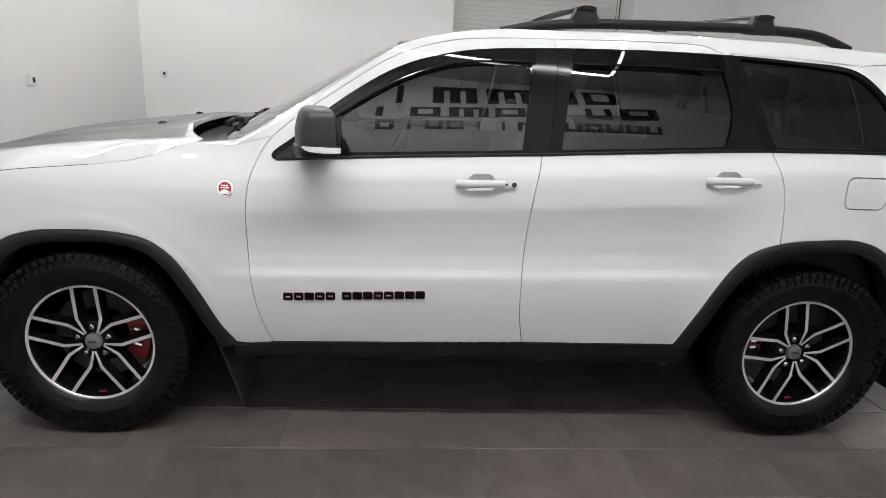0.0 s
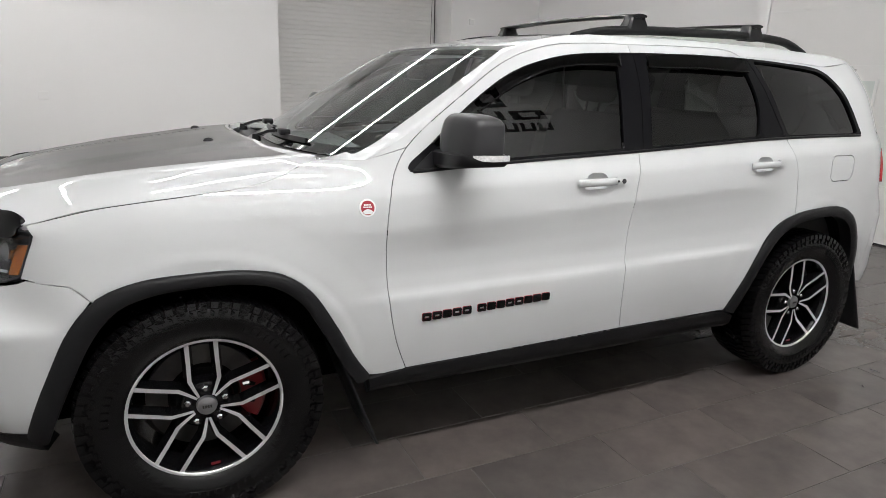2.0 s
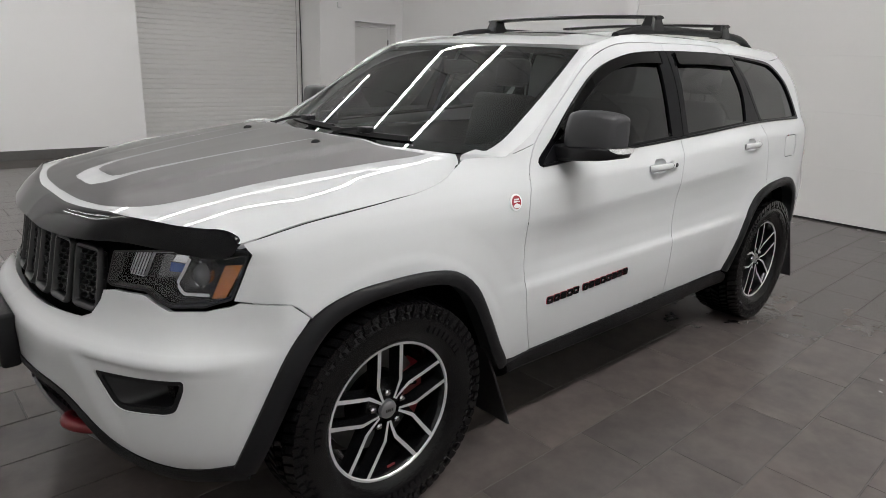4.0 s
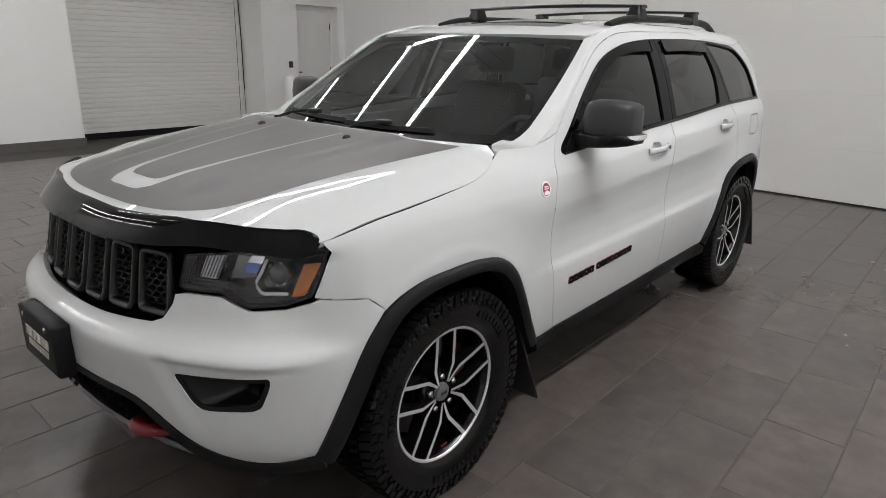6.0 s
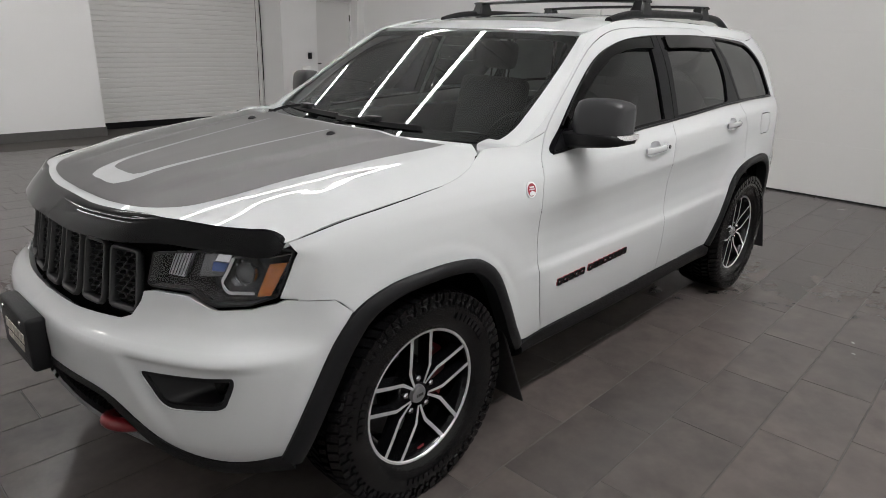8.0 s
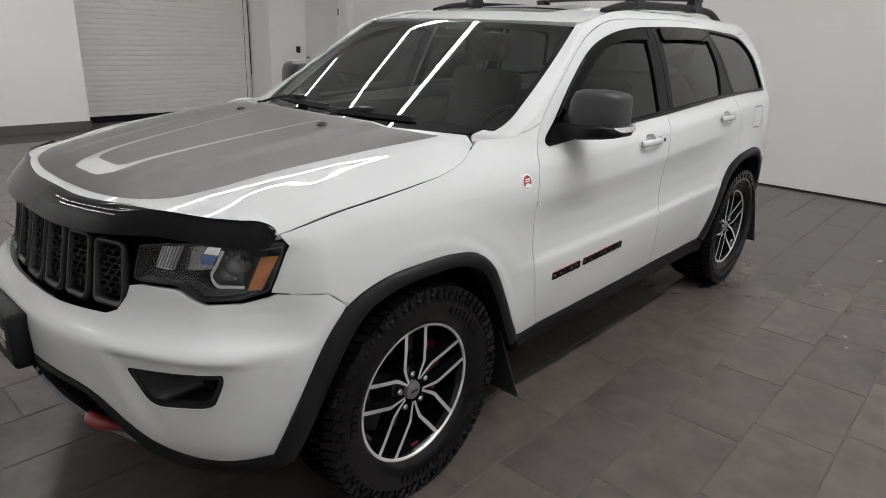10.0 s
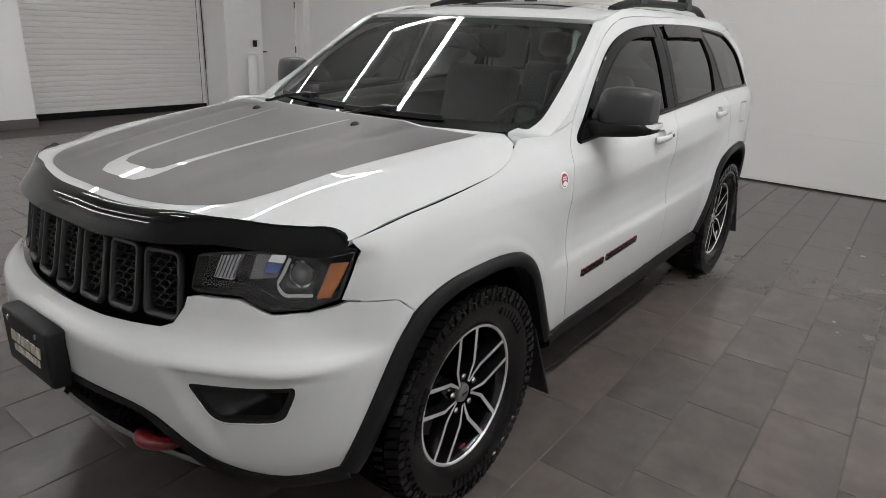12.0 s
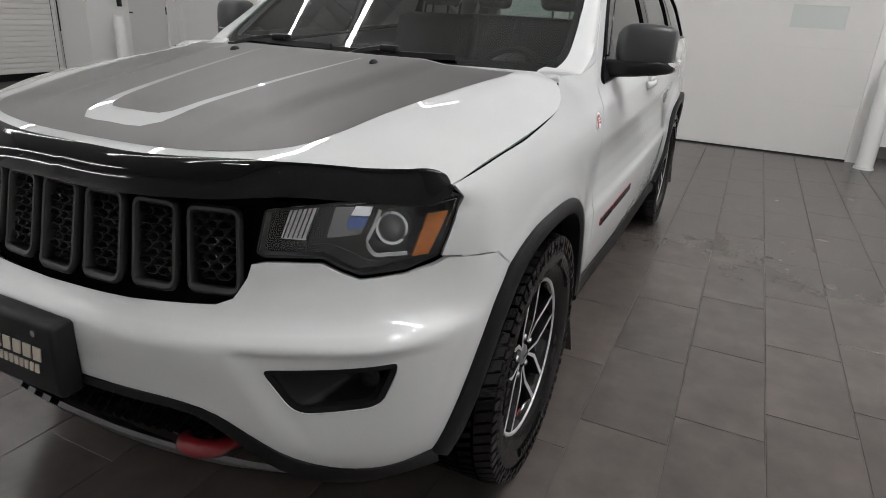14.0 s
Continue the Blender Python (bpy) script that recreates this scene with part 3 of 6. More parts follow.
def moved(S, d):
    """The surface S moved outwards by d."""
    def f(a, b):
        p, n = S(a, b)
        return p + n * d, n
    return f


def way(pts, side=1):
    """An outline of (x, z) on the flank, as (u, z)."""
    return [Vector((UX(x) * side, z)) for x, z in pts]


def nose(pts, side=1):
    """An outline of (x, half width, z) round the nose, as (u, z)."""
    return [Vector((U(x, y) * side, z)) for x, y, z in pts]


car = empty("car", pose(0, CY, 0), "white four-door sport utility vehicle with matt grey bonnet stripe", "car")
car.scale.y = 0.95
GAP = -0.0014

ARCH_F = spline([(-1.972, 0.365), (-1.893, 0.55), (-1.815, 0.71), (-1.738, 0.797), (-1.63, 0.84), (-1.48, 0.853), (-1.33, 0.85), (-1.21, 0.825), (-1.12, 0.76), (-1.03, 0.62), (-0.955, 0.48), (-0.90, 0.40)], 0.03)
ARCH_FI = spline([(-1.915, 0.335), (-1.83, 0.53), (-1.755, 0.68), (-1.685, 0.762), (-1.59, 0.798), (-1.47, 0.81), (-1.33, 0.808), (-1.235, 0.785), (-1.155, 0.725), (-1.07, 0.59), (-1.0, 0.46), (-0.95, 0.385)], 0.03)
ARCH_R = spline([(0.895, 0.425), (0.96, 0.57), (1.05, 0.735), (1.14, 0.835), (1.25, 0.882), (1.42, 0.902), (1.60, 0.90), (1.73, 0.845), (1.82, 0.73), (1.87, 0.60), (1.90, 0.45)], 0.03)
ARCH_RI = spline([(0.955, 0.41), (1.015, 0.555), (1.10, 0.71), (1.18, 0.795), (1.27, 0.836), (1.42, 0.855), (1.58, 0.852), (1.69, 0.805), (1.765, 0.70), (1.815, 0.57), (1.84, 0.43)], 0.03)
DOOR_FRONT = spline([(-0.757, 0.402), (-0.802, 0.52), (-0.832, 0.67), (-0.844, 0.85), (-0.842, 0.97), (-0.820, 1.09), (-0.772, 1.19), (-0.70, 1.262), (-0.50, 1.405), (-0.30, 1.530), (-0.10, 1.594), (0.12, 1.616), (0.325, 1.622)], 0.03)
DOOR_GAP = spline([(0.325, 1.622), (0.322, 1.56), (0.295, 1.36), (0.27, 1.18), (0.245, 1.05), (0.232, 0.92), (0.222, 0.70), (0.228, 0.55), (0.25, 0.424)], 0.03)
REAR_TOP = spline([(0.325, 1.622), (0.70, 1.632), (0.96, 1.625), (1.035, 1.59)], 0.03)
DOOR_REAR = spline([(1.035, 1.59), (1.10, 1.45), (1.19, 1.235), (1.232, 1.12), (1.252, 1.0), (1.252, 0.882)], 0.03)
DLO_BOT = [(-0.735, 1.130), (-0.29, 1.160), (0.27, 1.190), (1.01, 1.232), (1.40, 1.244), (1.775, 1.247)]
DLO_TOP = [(1.785, 1.262), (1.735, 1.39), (1.665, 1.50), (1.585, 1.562), (1.31, 1.588), (1.02, 1.598), (0.71, 1.598), (0.33, 1.588), (0.14, 1.577), (-0.08, 1.548), (-0.29, 1.485), (-0.50, 1.355), (-0.675, 1.215), (-0.748, 1.160), (-0.754, 1.146), (-0.748, 1.135)]
DLO = [Vector(p) for p in DLO_BOT] + spline(DLO_TOP, 0.03)
SCREEN_EDGE = spline([(-0.90, 1.172), (-0.70, 1.284), (-0.50, 1.422), (-0.33, 1.543), (-0.20, 1.596), (-0.03, 1.636), (0.15, 1.655)], 0.03)
arch_r_front = [p for p in ARCH_R if p.x < 1.25]


FOOT = next(i for i, p in enumerate(DOOR_FRONT) if p[1] > 1.20)     # where the wing meets the pillar


def flank(side):
    """The panels, windows and fittings of one flank."""
    w = lambda pts: way(pts, side)
    # front wing
    seam_top = spline([(-1.915, 1.006), (-1.71, 1.055), (-1.46, 1.083), (-1.30, 1.101), (-1.19, 1.127), (-1.115, 1.157), (-1.075, 1.172), (-0.99, 1.172), (-0.90, 1.172)], 0.03)
    front_door_edge = DOOR_FRONT[:FOOT + 1]
    wing = [*seam_top, *reversed(front_door_edge), Vector((-0.80, 0.386)), *reversed([p for p in ARCH_F if p.x > -1.748]), Vector((-1.748, 0.793)), Vector((-1.80, 0.838)), Vector((-1.90, 0.8465)), Vector((-1.948, 0.850)), Vector((-1.925, 0.905)), Vector((-1.893, 0.978))]
    seam_low = [(lambda p, n: p - n * 0.0052)(*skin(UX(x) * side, z)) for x, z in spline([(-1.745, 0.790), (-1.80, 0.838), (-1.90, 0.8465)], 0.02)]
    raw("wing_seam", tube(seam_low, 0.0045, 8), PAINT, car, "white flange behind the wing seam")
    wing_ob = sheet("front_wing", grown(w(wing), GAP), skin, PAINT, car, "white front wing", res=0.015)
    seal = [(lambda p, n: p - n * 0.004)(*skin(UX(q[0]) * side, q[1])) for q in seam_top if q[0] < -1.08]
    outer_ = [skin(UX(x) * side, z)[0] for x, z in spline([(-1.106, 1.1605), (-1.075, 1.1715), (-0.99, 1.1715), (-0.92, 1.1725)], 0.02)]
    inner_ = [Vector((x, -y * side, z)) for x, y, z in spline([(-1.090, 0.846, 1.158), (-1.052, 0.796, 1.166), (-1.005, 0.752, 1.170), (-0.960, 0.726, 1.173), (-0.925, 0.742, 1.186)], 0.01)]
    k_ = len(outer_) - 1
    vs, fs = [], []
    for i in range(k_ + 1):
        a, b = outer_[i], inner_[round(i * (len(inner_) - 1) / k_)]
        vs += [a + Vector((0, 0, -0.010)), a, a.lerp(b, 0.5) + Vector((0, 0, 0.004)), b, b + Vector((0.004, side * 0.004, -0.02))]
    for i in range(k_):
        fs += [(5 * i + k, 5 * i + k + 1, 5 * i + k + 6, 5 * i + k + 5) for k in range(4)]
    raw("wing_corner", (vs, fs), PAINT, wing_ob, "white corner at the windscreen foot", 50)
    raw("bonnet_seal", tube(seal, 0.0028, 6), DARK, car, "black rubber seal in the bonnet gap")
    # doors
    front = [*DOOR_FRONT, *DOOR_GAP[1:]]
    top_f = [p for p in spline(DLO_TOP, 0.03) if p[0] < 0.29]
    hole_front = [Vector((-0.735, 1.130)), Vector((-0.29, 1.160)), Vector((0.262, 1.1895)), Vector((0.30, 1.40)), Vector((0.315, 1.586)), *top_f]
    cups = [rounded([(x0 + 0.022, z - 0.030), (x0 + 0.155, z - 0.026), (x0 + 0.140, z + 0.036), (x0 + 0.052, z + 0.036)], 0.028) for x0, z in ((-0.055, 1.079), (0.915, 1.124))]
    fd = sheet("front_door", grown(w(front), GAP), skin, PAINT, car, "white front door", holes=[w(hole_front), w(cups[0])], res=0.014)
    rear = [*REAR_TOP, *DOOR_REAR[1:], *reversed([p for p in arch_r_front if p.x < 1.24]), Vector((0.80, 0.424)), *reversed(DOOR_GAP)]
    hole_rear = [Vector((0.278, 1.1902)), Vector((1.01, 1.232)), Vector((1.178, 1.238)), Vector((1.11, 1.40)), Vector((1.032, 1.572)), Vector((1.0, 1.596)), Vector((0.71, 1.598)), Vector((0.331, 1.588)), Vector((0.316, 1.40))]
    rd = sheet("rear_door", grown(w(rear), GAP), skin, PAINT, car, "white rear door", holes=[w(hole_rear), w(cups[1])], res=0.014)
    # roof rail panel over the doors, from the windscreen pillar to the tail
    upper = [*SCREEN_EDGE, *[Vector(p) for p in ((0.7, 1.664), (1.3, 1.662), (1.75, 1.645), (1.96, 1.62))], Vector((1.62, 1.583)), Vector((1.32, 1.602)), Vector((1.06, 1.606)),
             *reversed(REAR_TOP), *reversed([p for p in DOOR_FRONT[FOOT:] if p[1] < 1.6215])]
    sheet("roof_side", grown(w(upper), GAP), skin, PAINT, car, "white roof side and windscreen pillar", res=0.03)
    # rear quarter
    q0 = [*[p for p in DOOR_REAR if p[1] < 1.60]]
    qa = [p for p in reversed(ARCH_R) if p.x > 1.252]
    quarter = [*[Vector((p.x, p.y)) for p in q0], *reversed(qa), Vector((1.95, 0.45)), Vector((2.02, 0.62)), Vector((2.05, 1.0)), Vector((2.05, 1.17)), Vector((1.99, 1.30)), Vector((1.96, 1.615)), Vector((1.62, 1.58)), Vector((1.32, 1.598)), Vector((1.06, 1.602))]
    qhole = [Vector((1.182, 1.238)), Vector((1.40, 1.244)), Vector((1.775, 1.247)), *[p for p in spline(DLO_TOP, 0.03) if p.x > 1.06], Vector((1.036, 1.595)), Vector((1.115, 1.40))]
    fuel = rounded([(1.497, 1.028), (1.68, 1.028), (1.69, 1.158), (1.50, 1.158)], 0.04)
    qp = sheet("rear_quarter", grown(w(quarter), GAP), skin, PAINT, car, "white rear quarter panel", holes=[w(qhole), w(fuel)], res=0.03)
    filler = [(lambda p, n: p - n * 0.0034)(*skin(UX(x) * side, z)) for x, z in spline([(1.06, 1.604), (1.32, 1.600), (1.62, 1.5815), (1.955, 1.6175)], 0.04)]
    raw("roof_joint", tube(filler, 0.0042, 8), PAINT, qp, "filled white roof joint")
    sheet("fuel_flap", grown(w(fuel), -0.0045), skin, PAINT, qp, "round-cornered fuel flap", res=0.04)
    # black window surround with three panes
    gf = spline([(-0.62, 1.235), (-0.50, 1.327), (-0.29, 1.455), (-0.08, 1.515), (0.10, 1.535), (0.232, 1.540)], 0.04) + [Vector((0.215, 1.38)), Vector((0.197, 1.205)), Vector((-0.29, 1.178)), Vector((-0.66, 1.158))]
    gr = rounded([(0.345, 1.212), (1.005, 1.250), (1.035, 1.37), (1.00, 1.555), (0.395, 1.560)], [0.01, 0.02, 0.05, 0.03, 0.02])
    gq = rounded([(1.20, 1.254), (1.755, 1.262), (1.715, 1.38), (1.65, 1.486), (1.572, 1.553), (1.32, 1.576), (1.078, 1.586)], [0.02, 0.03, 0.1, 0.1, 0.06, 0.1, 0.02])
    trim = sheet("window_surround", grown(w(DLO), -0.001), moved(skin, 0.0025), PILLARB, car, "satin black window surround", holes=[w(gf), w(gr), w(gq)], res=0.03, depth=0.016)
    for shape, mat, lab in ((gf, TINTF, "tinted front side window"), (gr, TINT, "dark tinted rear side window"), (gq, TINT, "dark tinted quarter window")):
        ob = sheet("side_window", grown(w(shape), 0.002), moved(skin, -0.008), mat, car, lab, res=0.035, depth=0)
        ob.visible_shadow = False
    # rubber weatherstrip at the windows' foot, and door seams in the surround
    belt = [skin(u, z)[0] + skin(u, z)[1] * 0.002 for u, z in ((UX(x) * side, z) for x, z in spline([(-0.735, 1.1325), (-0.29, 1.162), (0.27, 1.192), (1.01, 1.234), (1.40, 1.246), (1.77, 1.25)], 0.05))]
    raw("weatherstrip", tube(belt, 0.006, 8), TRIMB, trim)
    for line in ([(0.295, 1.20), (0.322, 1.40), (0.332, 1.585)], [(1.175, 1.245), (1.11, 1.40), (1.04, 1.59)]):
        p = [skin(UX(x) * side, z)[0] + skin(UX(x) * side, z)[1] * 0.0015 for x, z in spline(line, 0.05)]
        raw("seam", tube(p, 0.0022, 6), DARK, trim)
    # smoked wind deflectors over the windows
    vf = [Vector(p) for p in spline([(-0.655, 1.225), (-0.50, 1.352), (-0.29, 1.480), (-0.08, 1.543), (0.10, 1.566), (0.245, 1.572)], 0.04)] + [Vector(p) for p in spline([(0.240, 1.522), (0.10, 1.523), (-0.08, 1.505), (-0.26, 1.447), (-0.45, 1.338), (-0.63, 1.217)], 0.04)]
    vr = rounded([(0.395, 1.525), (0.70, 1.533), (1.015, 1.528), (1.005, 1.584), (0.70, 1.588), (0.40, 1.580)], [0.01, 0, 0.01, 0.01, 0, 0.01])
    for v in (vf, vr):
        # thin gloss beads added along the outline to catch highlight lines
        for ln in (v[:len(v) // 2], v[len(v) // 2:]) if v is vf else (v[:12], v[18:]):
            pts_ = [(lambda p, n: p + n * 0.0125)(*skin(UX(q[0]) * side, q[1])) for q in ln]
            raw("deflector_edge", tube(pts_, 0.0032, 8), GLOSSB, car, "gloss bead added for highlight lines on the wind deflector")
        ob = sheet("wind_deflector", w(v), lambda a, b: (lambda p, n: (p + n * 0.013, n))(*skin(a, b)), SMOKE, car, "smoked plastic wind deflector", res=0.04, depth=0.010)
    # plastic sill and arch trims
    sill = [(-0.905, 0.388), (-0.75, 0.400), (-0.26, 0.414), (0.25, 0.422), (0.65, 0.423), (0.80, 0.420), (0.90, 0.414), (0.955, 0.392), (0.93, 0.340), (0.3, 0.322), (-0.4, 0.312), (-0.90, 0.312)]
    sheet("sill_cladding", w([Vector(p) for p in sill]), lambda a, b: (lambda p, n: (p + n * 0.006 + Vector((0, side * (1.4 * max(0.0, 0.352 - b) - 0.42 * min(0.07, max(0.0, 0.405 - b))), 0)), (n + Vector((0, 0, -0.9 * smooth(0.365, 0.345, b)))).normalized()))(*skin(a, b)), MATT, car, "black plastic sill cladding", res=0.02, depth=0.06)
    for outer, inner in ((ARCH_F, ARCH_FI), (ARCH_R, ARCH_RI)):
        vs, fs = [], []
        m = min(len(outer), len(inner))
        rs = lambda line: [line[round(i * (len(line) - 1) / (m - 1))] for i in range(m)]
        for o, i_ in zip(rs(outer), rs(inner)):
            (po, no), (pi, ni) = skin(UX(o.x) * side, o.y), skin(UX(i_.x) * side, i_.y)
            mid = (po + pi) / 2
            inw = Vector((0, side, 0))
            vs += [po - no * 0.004, po + no * 0.010, po.lerp(pi, 0.22) + no * 0.019, po.lerp(pi, 0.75) + no * 0.022, pi + ni * 0.014, pi + ni * 0.002, pi + inw * 0.05]
        for i in range(m - 1):
            for k in range(6):
                a = i * 7 + k
                fs.append((a, a + 1, a + 8, a + 7))
        raw("arch_trim", (vs, fs), MATT, car, "black plastic wheel-arch trim", 50)
    # wheel-arch liners
    for inner in (ARCH_FI, ARCH_RI):
        vs, fs = [], []
        for p in inner:
            q = skin(UX(p.x) * side, p.y)[0]
            vs += [q + Vector((0, side * 0.03, 0)), Vector((p.x, -side * 0.60, p.y + 0.02))]
        for i in range(len(inner) - 1):
            fs.append((2 * i, 2 * i + 1, 2 * i + 3, 2 * i + 2))
        fs.append(tuple(range(1, len(vs), 2)))
        raw("arch_liner", (vs, fs), DARK, car)
    # door handles
    for door_ob, x0, x1, z in ((fd, -0.055, 0.125, 1.079), (rd, 0.915, 1.095, 1.124)):
        bar = []
        for i in range(15):
            t = i / 14
            x = x0 + (x1 - x0) * t
            p, n = skin(UX(x) * side, z - 0.003 + 0.004 * t)
            bar.append(p + n * (0.006 + 0.019 * math.sin(math.pi * min(1, max(0, t))) ** 0.4))
        sec = [(0.010 * math.cos(a), 0.0155 * math.sin(a)) for a in (2 * math.pi * k / 12 for k in range(12))]
        raw("door_handle", sweep(bar, sec), PAINT, door_ob, "white pull handle", 60)
        up_ = 0.004 if door_ob is fd else 0.009
        end = rounded([(x1 - 0.002, z - 0.017 + up_), (x1 + 0.050, z - 0.014 + up_), (x1 + 0.050, z + 0.015 + up_), (x1 - 0.002, z + 0.014 + up_)], 0.012)
        sheet("handle_cap", w(end), moved(skin, 0.013), PAINT, door_ob, res=0.02, depth=0.02)
        if door_ob is fd and side > 0:
            p, n = skin(UX(x1 + 0.036), z)
            for q, r, mat, lab in ((x1 + 0.037, 0.010, GREYP, "grey lock cylinder"), (x1 + 0.008, 0.005, TRIMB, "small black button")):
                p, n = skin(UX(q) * side, z)
                raw("lock", tube([p + n * 0.011, p + n * 0.0155], r, 14), mat, door_ob, lab)
        cup = w(cups[0] if door_ob is fd else cups[1])
        mid = sum(cup, Vector((0, 0))) / len(cup)
        vs, fs = [], []
        for k_, dep in ((1.0, 0.0), (0.93, 0.006), (0.78, 0.014), (0.50, 0.020), (0.2, 0.022)):
            for q in cup:
                p, n = skin(mid.x + (q.x - mid.x) * k_, mid.y + (q.y - mid.y) * k_)
                vs.append(p - n * dep)
        m = len(cup)
        for r_ in range(4):
            fs += [(r_ * m + a, r_ * m + (a + 1) % m, (r_ + 1) * m + (a + 1) % m, (r_ + 1) * m + a) for a in range(m)]
        fs.append(tuple(range(4 * m, 5 * m)))
        raw("handle_recess", (vs, fs), PAINT, door_ob, "hollow behind the handle", 60)
    # lettered badge on the front door, as plain blocks
    widths = [1, 1, 1, 1, 1, 0, 1, 1, 1, 1, 1, 1, 1, 1]
    x, zb = -0.708, 0.592
    for k, wd in enumerate(widths):
        if not wd:
            x += 0.022
            continue
        x1 = x + 0.0365
        z0 = zb + (x + 0.7) * 0.045
        for mat, g, lift in ((REDB, 0.0007, 0.0035), (GLOSSB, 0.0, 0.006)):
            ring = rounded([(x - g, z0 - g), (x1 + g, z0 - g), (x1 + g, z0 + 0.031 + g), (x - g, z0 + 0.031 + g)], 0.006, 3)
            slot = [rounded([(x + 0.009, z0 + 0.011), (x1 - 0.009, z0 + 0.011), (x1 - 0.009, z0 + 0.019), (x + 0.009, z0 + 0.019)], 0.002, 2)] if k in (0, 1, 3, 4, 6, 9, 10) else []
            sheet("badge_block", w(ring), moved(skin, lift), mat, fd, "black block edged in red" if not g else "red edge", holes=[w(s) for s in slot], res=0.05, depth=0.004)
        x = x1 + 0.0045
    # round badge on the wing
    c = (-0.915, 1.022)
    disc = lambda r: [Vector((c[0] + r * math.cos(a), c[1] + r * math.sin(a))) for a in (2 * math.pi * k / 28 for k in range(28))]
    sheet("round_badge", w(disc(0.0295)), moved(skin, 0.004), WHITEB, wing_ob, "round silver badge with red field", res=0.03, depth=0.004)
    sheet("badge_field", w(disc(0.0235)), moved(skin, 0.0055), REDB, wing_ob, "red field", res=0.03, depth=0.001)
    for z0, z1, hw in ((0.007, 0.0125, 0.0130), (0.000, 0.0045, 0.0155)):
        for s in range(5):
            a = c[0] - hw + s * hw * 2 / 5
            sheet("badge_mark", w([Vector(p) for p in ((a, c[1] + z0), (a + hw * 0.3, c[1] + z0), (a + hw * 0.3, c[1] + z1), (a, c[1] + z1))]), moved(skin, 0.0062), WHITEB, wing_ob, "white mark", res=0.05, depth=0)
    hill = [Vector(p) for p in ((c[0] - 0.019, c[1] - 0.012), (c[0] - 0.010, c[1] - 0.006), (c[0], c[1] - 0.003), (c[0] + 0.010, c[1] - 0.007), (c[0] + 0.019, c[1] - 0.012), (c[0] + 0.011, c[1] - 0.020), (c[0] - 0.011, c[1] - 0.020))]
    sheet("badge_mark", w(hill), moved(skin, 0.0062), WHITEB, wing_ob, "white hill shape", res=0.05, depth=0)
    # mud flaps
    for x, z0, z1, lean in ((-1.02, 0.115, 0.47, 0.13), (1.830, 0.175, 0.60, 0.15)):
        bm = box_bm(-0.006, 0.006, -0.155, 0.155, 0, z1 - z0, 0.005)
        for v in bm.verts:
            v.co.x += lean * (1 - v.co.z / (z1 - z0)) ** 1.0 + 0.02 * (v.co.y / 0.155) ** 2
            v.co.y *= 0.82 + 0.18 * (1 - v.co.z / (z1 - z0))
        part("mud_flap", bm, FLAPM, car, "black rubber mud flap", at=pose(x, -side * (0.815 if x < 0 else 0.840), z0), soft_angle=40)
    # rear lamp
    tail = rounded([(2.06, 1.0), (2.26, 0.96), (2.26, 1.20), (2.10, 1.19)], 0.03)
    sheet("rear_lamp", [Vector((U(x, 0.9 if x < 2.2 else 0.79) * side, z)) for x, z in tail], moved(skin, 0.012), TAIL, car, "red rear lamp", res=0.04, depth=0.02)
    mirror(side)


